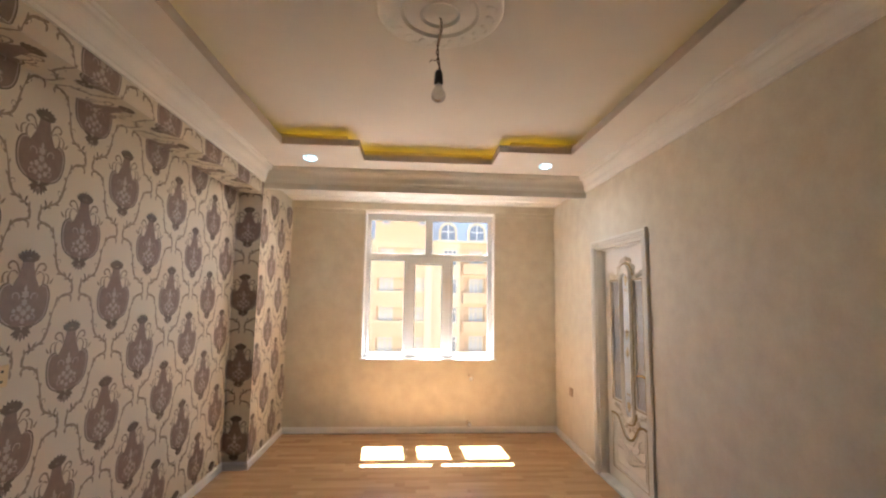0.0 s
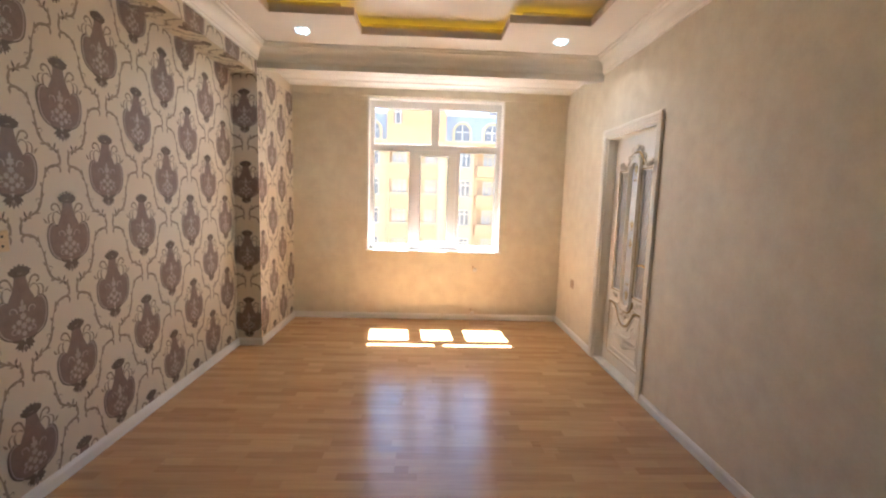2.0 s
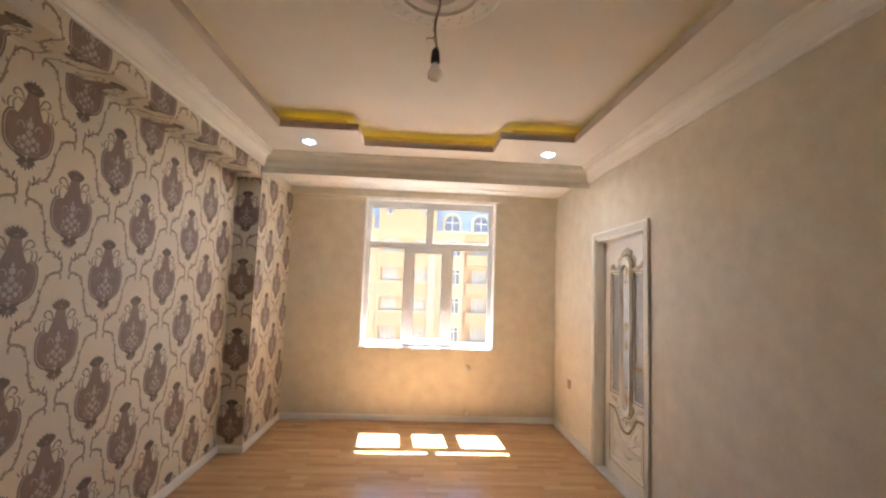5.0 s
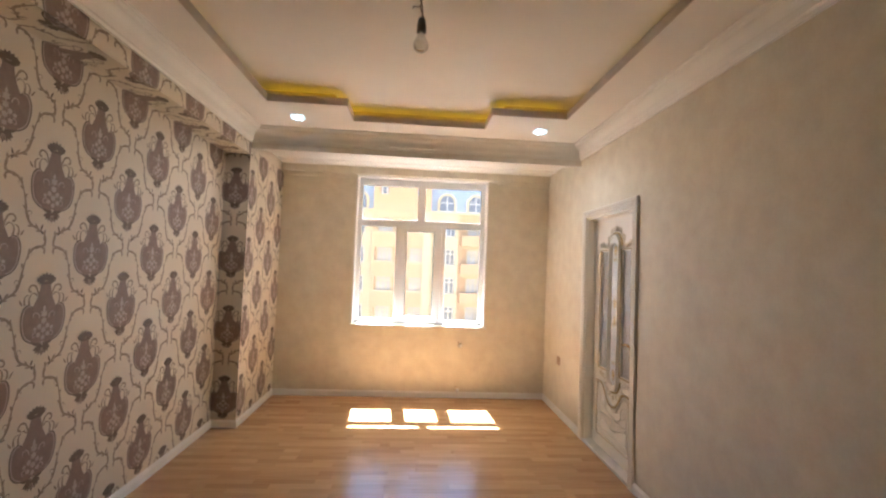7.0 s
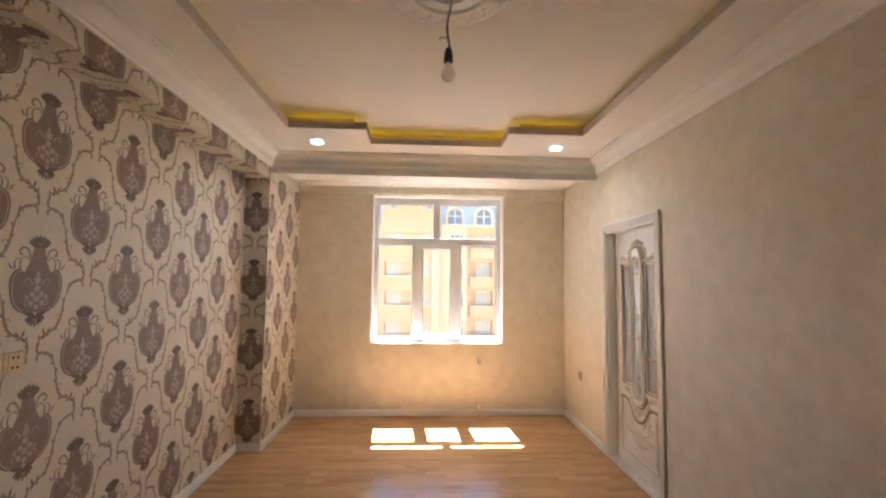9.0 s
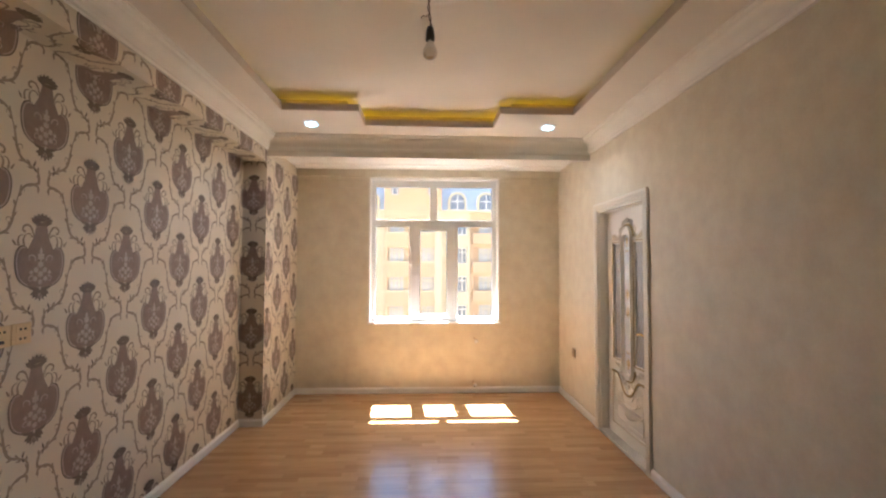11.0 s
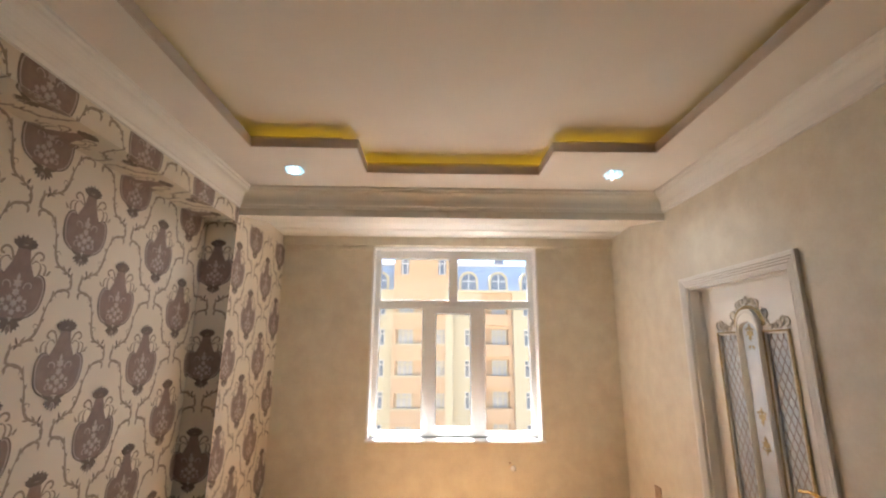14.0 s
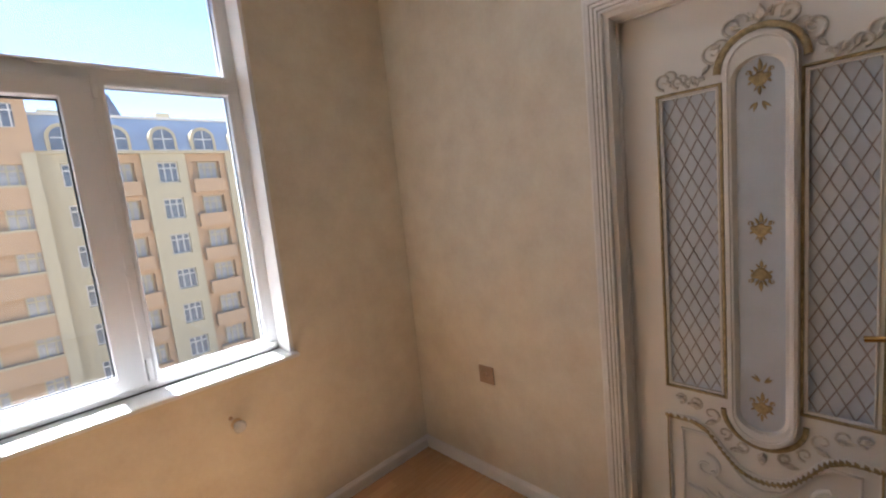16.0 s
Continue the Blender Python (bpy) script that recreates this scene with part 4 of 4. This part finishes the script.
socket_outlet(XR, 4.285, 0.585, -1, M_PLASTIC_BROWN, "brown square wall socket on the beige wall", 0.092)


def double_outlet(y, z, jack):
    """A square cream plate with two insets, each with a pair of pin holes; one inset may hold a flat jack."""
    o = empty("double_outlet", (XL, y, z))
    tagged(o, "cream double wall socket on the damask wallpaper", "socket", "cream wall sockets")
    boxes("plate", [(0, 0.009, -0.046, 0.046, -0.046, 0.046)], M_PLASTIC_CREAM, parent=o, bevel=0.003)
    for h in (-0.021, 0.021):
        boxes("inset", [(0.009, 0.0125, -0.03, 0.03, h - 0.018, h + 0.018)], M_PLASTIC_CREAM, parent=o, bevel=0.002)
        if jack and h < 0:
            boxes("jack", [(0.0125, 0.0137, -0.012, 0.012, h - 0.008, h + 0.006)], M_BLACK, parent=o)
        else:
            for k in (-0.011, 0.011):
                boxes("pin_hole", [(0.0125, 0.0137, k - 0.005, k + 0.005, h - 0.005, h + 0.005)], M_BLACK, parent=o)
    return o


double_outlet(1.49, 1.25, False)
double_outlet(1.394, 1.248, True)


def pipe_stub(x, z):
    p = empty("pipe_stub", (x, YW, z))
    tagged(p, "capped white heating pipe stub on the wall", "pipe", "capped pipe stubs")
    turn = Matrix.Rotation(radians(90), 3, "X")
    lathe("rosette", [(0.024, 0.0), (0.023, 0.004), (0.014, 0.006)], M_PLASTIC_CREAM, parent=p, turn=turn, steps=20)
    lathe("cap", [(0.014, 0.0), (0.014, 0.024), (0.023, 0.028), (0.026, 0.042), (0.019, 0.055), (0.0, 0.059)], M_CAP, parent=p, turn=turn, steps=20)
    lathe("plaster_hole", [(0.009, 0.0008), (0.006, 0.0016), (0.0, 0.0018)], M_PLASTIC_BROWN, at=(-0.02, 0, 0.034), parent=p, turn=turn, steps=9)
    return p


pipe_stub(0.375, 0.632)
pipe_stub(0.36, 0.1)

# ---- outdoors ----
GZ = -14.6
structure(mesh_object("ground", [(-900, -400, GZ), (900, -400, GZ), (900, 1400, GZ), (-900, 1400, GZ)], [(0, 1, 2, 3)], M_GROUND), "dusty open ground between the blocks")
YF, STOREY, TOPROW = 44.0, 2.95, 5.55


def far_block():
    b = empty("apartment_block", (0, YF, GZ))
    tagged(b, "ochre and cream apartment block with a blue mansard roof", "building")
    b0 = b.location.copy()

    def own(ob):
        ob.parent = b
        ob.matrix_parent_inverse = Matrix.Translation(-b0)
        return ob

    rows = [TOPROW - STOREY * i for i in range(7)]
    cream = [(-13.4, -10.4), (-7.4, -4.4), (1.45, 4.4), (7.5, 10.6), (13.8, 16.8)]
    ochre = [(-16.6, -13.4), (-10.4, -7.4), (4.4, 7.5), (10.6, 13.8), (16.8, 20.0)]
    zb, zt = GZ, 7.05
    win_at, log_at = [], []
    for a, c in cream:
        xc = (a + c) / 2 + (0.45 if a == 1.45 else 0.2 if a == 7.5 else 0)
        hs = [(xc - 0.72, xc + 0.72, z - 0.82, z + 0.82) for z in rows]
        own(slab("cream_wall", "y", YF - 0.35, YF + 0.25, (a, c), (zb, zt), hs, M_F_CREAM))
        win_at += [(xc, YF - 0.08, z) for z in rows]
    for a, c in ochre:
        xc = (a + c) / 2
        hs = [(xc - 1.1, xc + 1.1, z - 0.7, z + 0.85) for z in rows]
        own(slab("ochre_wall", "y", YF, YF + 0.25, (a, c), (zb, zt), hs, M_F_ORANGE))
        for z in rows:
            own(boxes("loggia_parapet", [(xc - 1.25, xc + 1.25, YF - 0.5, YF + 0.02, z - 1.75, z - 0.66)], M_F_ORANGE))
            own(boxes("loggia_floor", [(xc - 1.2, xc + 1.2, YF + 0.25, YF + 0.5, z - 1.5, z - 1.3)], M_F_CREAM))
        for side in (xc - 1.2, xc + 1.1):
            own(boxes("loggia_side", [(side, side + 0.1, YF + 0.25, YF + 0.5, zb, zt)], M_F_ORANGE))
        own(boxes("loggia_back", [(xc - 1.2, xc + 1.2, YF + 0.5, YF + 0.6, zb, zt)], M_F_ORANGE))
        log_at += [(xc + 0.2, YF + 0.4, z) for z in rows]
    # projecting tower with a flat roof
    ta, tc, yt = -4.35, 1.45, YF - 1.1
    hs = [(ta + 0.3, tc - 0.75, z - 0.6, z + 0.75) for z in rows]
    hs += [(x - 0.4, x + 0.4, 8.7, 10.3) for x in (-3.3, 0.4)]
    own(slab("tower_wall", "y", yt, yt + 0.25, (ta, tc), (zb, 11.6), hs, M_F_ORANGE))
    for spec in ((ta, ta + 0.25, yt + 0.25, YF + 4, zb, 11.6), (tc - 0.25, tc, yt + 0.25, YF + 4, zb, 11.6)):
        own(boxes("tower_side", [spec], M_F_CREAM))
    own(boxes("tower_back", [(ta + 0.3, tc - 0.3, yt + 0.45, yt + 0.55, zb, 8.3)], M_F_ORANGE))
    own(boxes("tower_pilaster", [(tc - 0.7, tc + 0.03, yt - 0.12, yt + 0.02, zb, 7.05)], M_F_CREAM))
    own(boxes("tower_parapet", [(ta - 0.1, tc + 0.1, yt - 0.12, YF + 4, 11.6, 11.85)], M_F_CREAM))
    for z in rows:
        own(boxes("storey_band", [(ta - 0.05, tc - 0.7, yt - 0.07, yt + 0.02, z - 0.76, z - 0.6)], M_F_CREAM))
    log_at += [(x, yt + 0.36, z) for x in (-3.1, 0.15) for z in rows]
    # cornice, mansard, ridge
    for a, c in ((-16.6, ta), (tc, 20.0)):
        own(boxes("eaves", [(a, c, YF - 0.55, YF + 0.3, zt, zt + 0.22)], M_F_CREAM))
        own(mesh_object("mansard_roof", [(a, YF - 0.2, zt + 0.2), (c, YF - 0.2, zt + 0.2), (c, YF + 1.3, 10.1), (a, YF + 1.3, 10.1), (a, YF + 9, 10.4), (c, YF + 9, 10.4)], [(0, 1, 2, 3), (3, 2, 5, 4)], M_F_ROOF))
        own(boxes("ridge_coping", [(a, c, YF + 1.15, YF + 1.45, 10.05, 10.22)], M_F_WHITE))
    for spec in ((-16.8, -16.6, YF, YF + 9, zb, zt), (20.0, 20.2, YF, YF + 9, zb, zt)):
        own(boxes("end_wall", [spec], M_F_CREAM))
    own(mesh_object("roof_spire", [(5.9, YF + 2, 10.1), (7.3, YF + 2, 10.1), (7.3, YF + 3.4, 10.1), (5.9, YF + 3.4, 10.1), (6.6, YF + 2.7, 12.3)], [(0, 1, 4), (1, 2, 4), (2, 3, 4), (3, 0, 4)], M_F_SLATE))
    for spec in ((9.6, 10.6, YF + 2, YF + 3, 10.1, 10.75), (2.2, 3.4, YF + 3, YF + 4, 10.1, 10.8)):
        own(boxes("roof_hut", [spec], M_F_CREAM))

    # windows: three lights and a transom
    def window_mesh(w, h, glazing, bars):
        V, F, idx = [], [], []
        parts = [(-w, w, 0.05, 0.09, -h, h, 1)]
        parts += [(x - 0.045, x + 0.045, 0, 0.06, -h, h, 0) for x in (-w + 0.045, -w / 3, w / 3, w - 0.045)]
        parts += [(-w, w, 0.0, 0.055, z - 0.045, z + 0.045, 0) for z in (-h + 0.045, h * 0.42, h - 0.045)]
        for *s, k in parts:
            v, f = box_data(*s, base=len(V))
            V += v
            F += f
            idx += [k] * 6
        me = bpy.data.meshes.new("window")
        me.from_pydata(V, [], F)
        me.materials.append(bars)
        me.materials.append(glazing)
        me.polygons.foreach_set("material_index", idx)
        return me

    wm, lm = window_mesh(0.72, 0.82, M_F_GLASS, M_F_WHITE), window_mesh(0.78, 0.85, M_F_CURTAIN, M_F_CREAM)
    for p, me in [(p, wm) for p in win_at] + [(p, lm) for p in log_at] + [((x, yt + 0.12, 9.5), wm) for x in (-3.3, 0.4)]:
        o = new("window", me)
        o.location = p
        own(o)

    # arched dormers
    def arch_poly(w, h, n=10):
        return [(-w, 0), (w, 0)] + [(w * math.cos(a), h - w + w * math.sin(a)) for a in [math.pi * k / n for k in range(n + 1)]]

    def prism(poly, y0, y1):
        n = len(poly)
        V = [(x, y0, z) for x, z in poly] + [(x, y1, z) for x, z in poly]
        return V, [tuple(range(n)), tuple(reversed(range(n, 2 * n)))] + [(i, (i + 1) % n, n + (i + 1) % n, n + i) for i in range(n)]

    surround, light = prism(arch_poly(0.95, 1.95), 0, 1.6), prism(arch_poly(0.74, 1.68), -0.03, 0.02)
    V, F = list(surround[0]), list(surround[1])
    idx = [0] * len(F)
    F += [tuple(i + len(V) for i in f) for f in light[1]]
    idx += [1] * len(light[1])
    V += light[0]
    for s in ((-0.04, 0.04, -0.07, 0, 0, 1.6), (-0.66, 0.66, -0.07, 0, 0.88, 0.96), (-0.66, 0.66, -0.07, 0, 0, 0.08)):
        v, f = box_data(*s, base=len(V))
        V += v
        F += f
        idx += [2] * 6
    dm = bpy.data.meshes.new("dormer")
    dm.from_pydata(V, [], F)
    for m in (M_F_CREAM, M_F_GLASS, M_F_WHITE):
        dm.materials.append(m)
    dm.polygons.foreach_set("material_index", idx)
    for x in (-15, -11.9, -8.9, -5.9, 3.1, 6.1, 9.25, 12.2, 15.3, 18.4):
        o = new("dormer", dm)
        o.location = (x, YF - 0.35, zt + 0.22)
        own(o)
    return b


far_block()
structure(boxes("outer_wall_ring", [(-9, XL - T, YW, YW + 0.32, GZ, 6), (XR + T, 9, YW, YW + 0.32, GZ, 6), (XL - T, XR + T, YW, YW + 0.32, GZ, -0.12), (XL - T, XR + T, YW, YW + 0.32, Z_TOP + 0.2, 6)], M_F_CREAM), "outer wall of this block round the window")

# ---- floor planks ----
floor = structure(boxes("floor", [(XL - T, XR + T + 0.1, YB - T, YW, -0.12, -0.009)], M_SUBFLOOR), "warm light-brown laminate floor")


def plank_mesh(length, width=0.1925):
    g = 0.0002
    V, F = [], []
    e = 0.0005
    lo = [(g, g), (length - g, g), (length - g, width - g), (g, width - g)]
    hi = [(g + e, g + e), (length - g - e, g + e), (length - g - e, width - g - e), (g + e, width - g - e)]
    V = [(x, y, -0.009) for x, y in lo] + [(x, y, -0.0003) for x, y in lo] + [(x, y, 0) for x, y in hi]
    F = [(8, 9, 10, 11)]
    for i in range(4):
        j = (i + 1) % 4
        F += [(i, j, 4 + j, 4 + i), (4 + i, 4 + j, 8 + j, 8 + i)]
    me = bpy.data.meshes.new("plank")
    me.from_pydata(V, [], F)
    me.materials.append(M_FLOOR)
    return me


cache = {}
rng = random.Random(4)
row_y, row = YB, 0
while row_y < YW - 0.01:
    width = min(0.1925, YW - row_y)
    x = XL
    first_len = (1.28, 0.62, 0.95, 0.4)[row % 4]
    end = XR
    while x < end - 0.005:
        length = round(min(first_len if x == XL else 1.28, end - x), 3)
        key = (length, round(width, 3))
        if key not in cache:
            cache[key] = plank_mesh(length, width)
        o = new("plank", cache[key])
        o.location = (x, row_y, 0)
        o.parent = floor
        x += length
    row_y += width
    row += 1
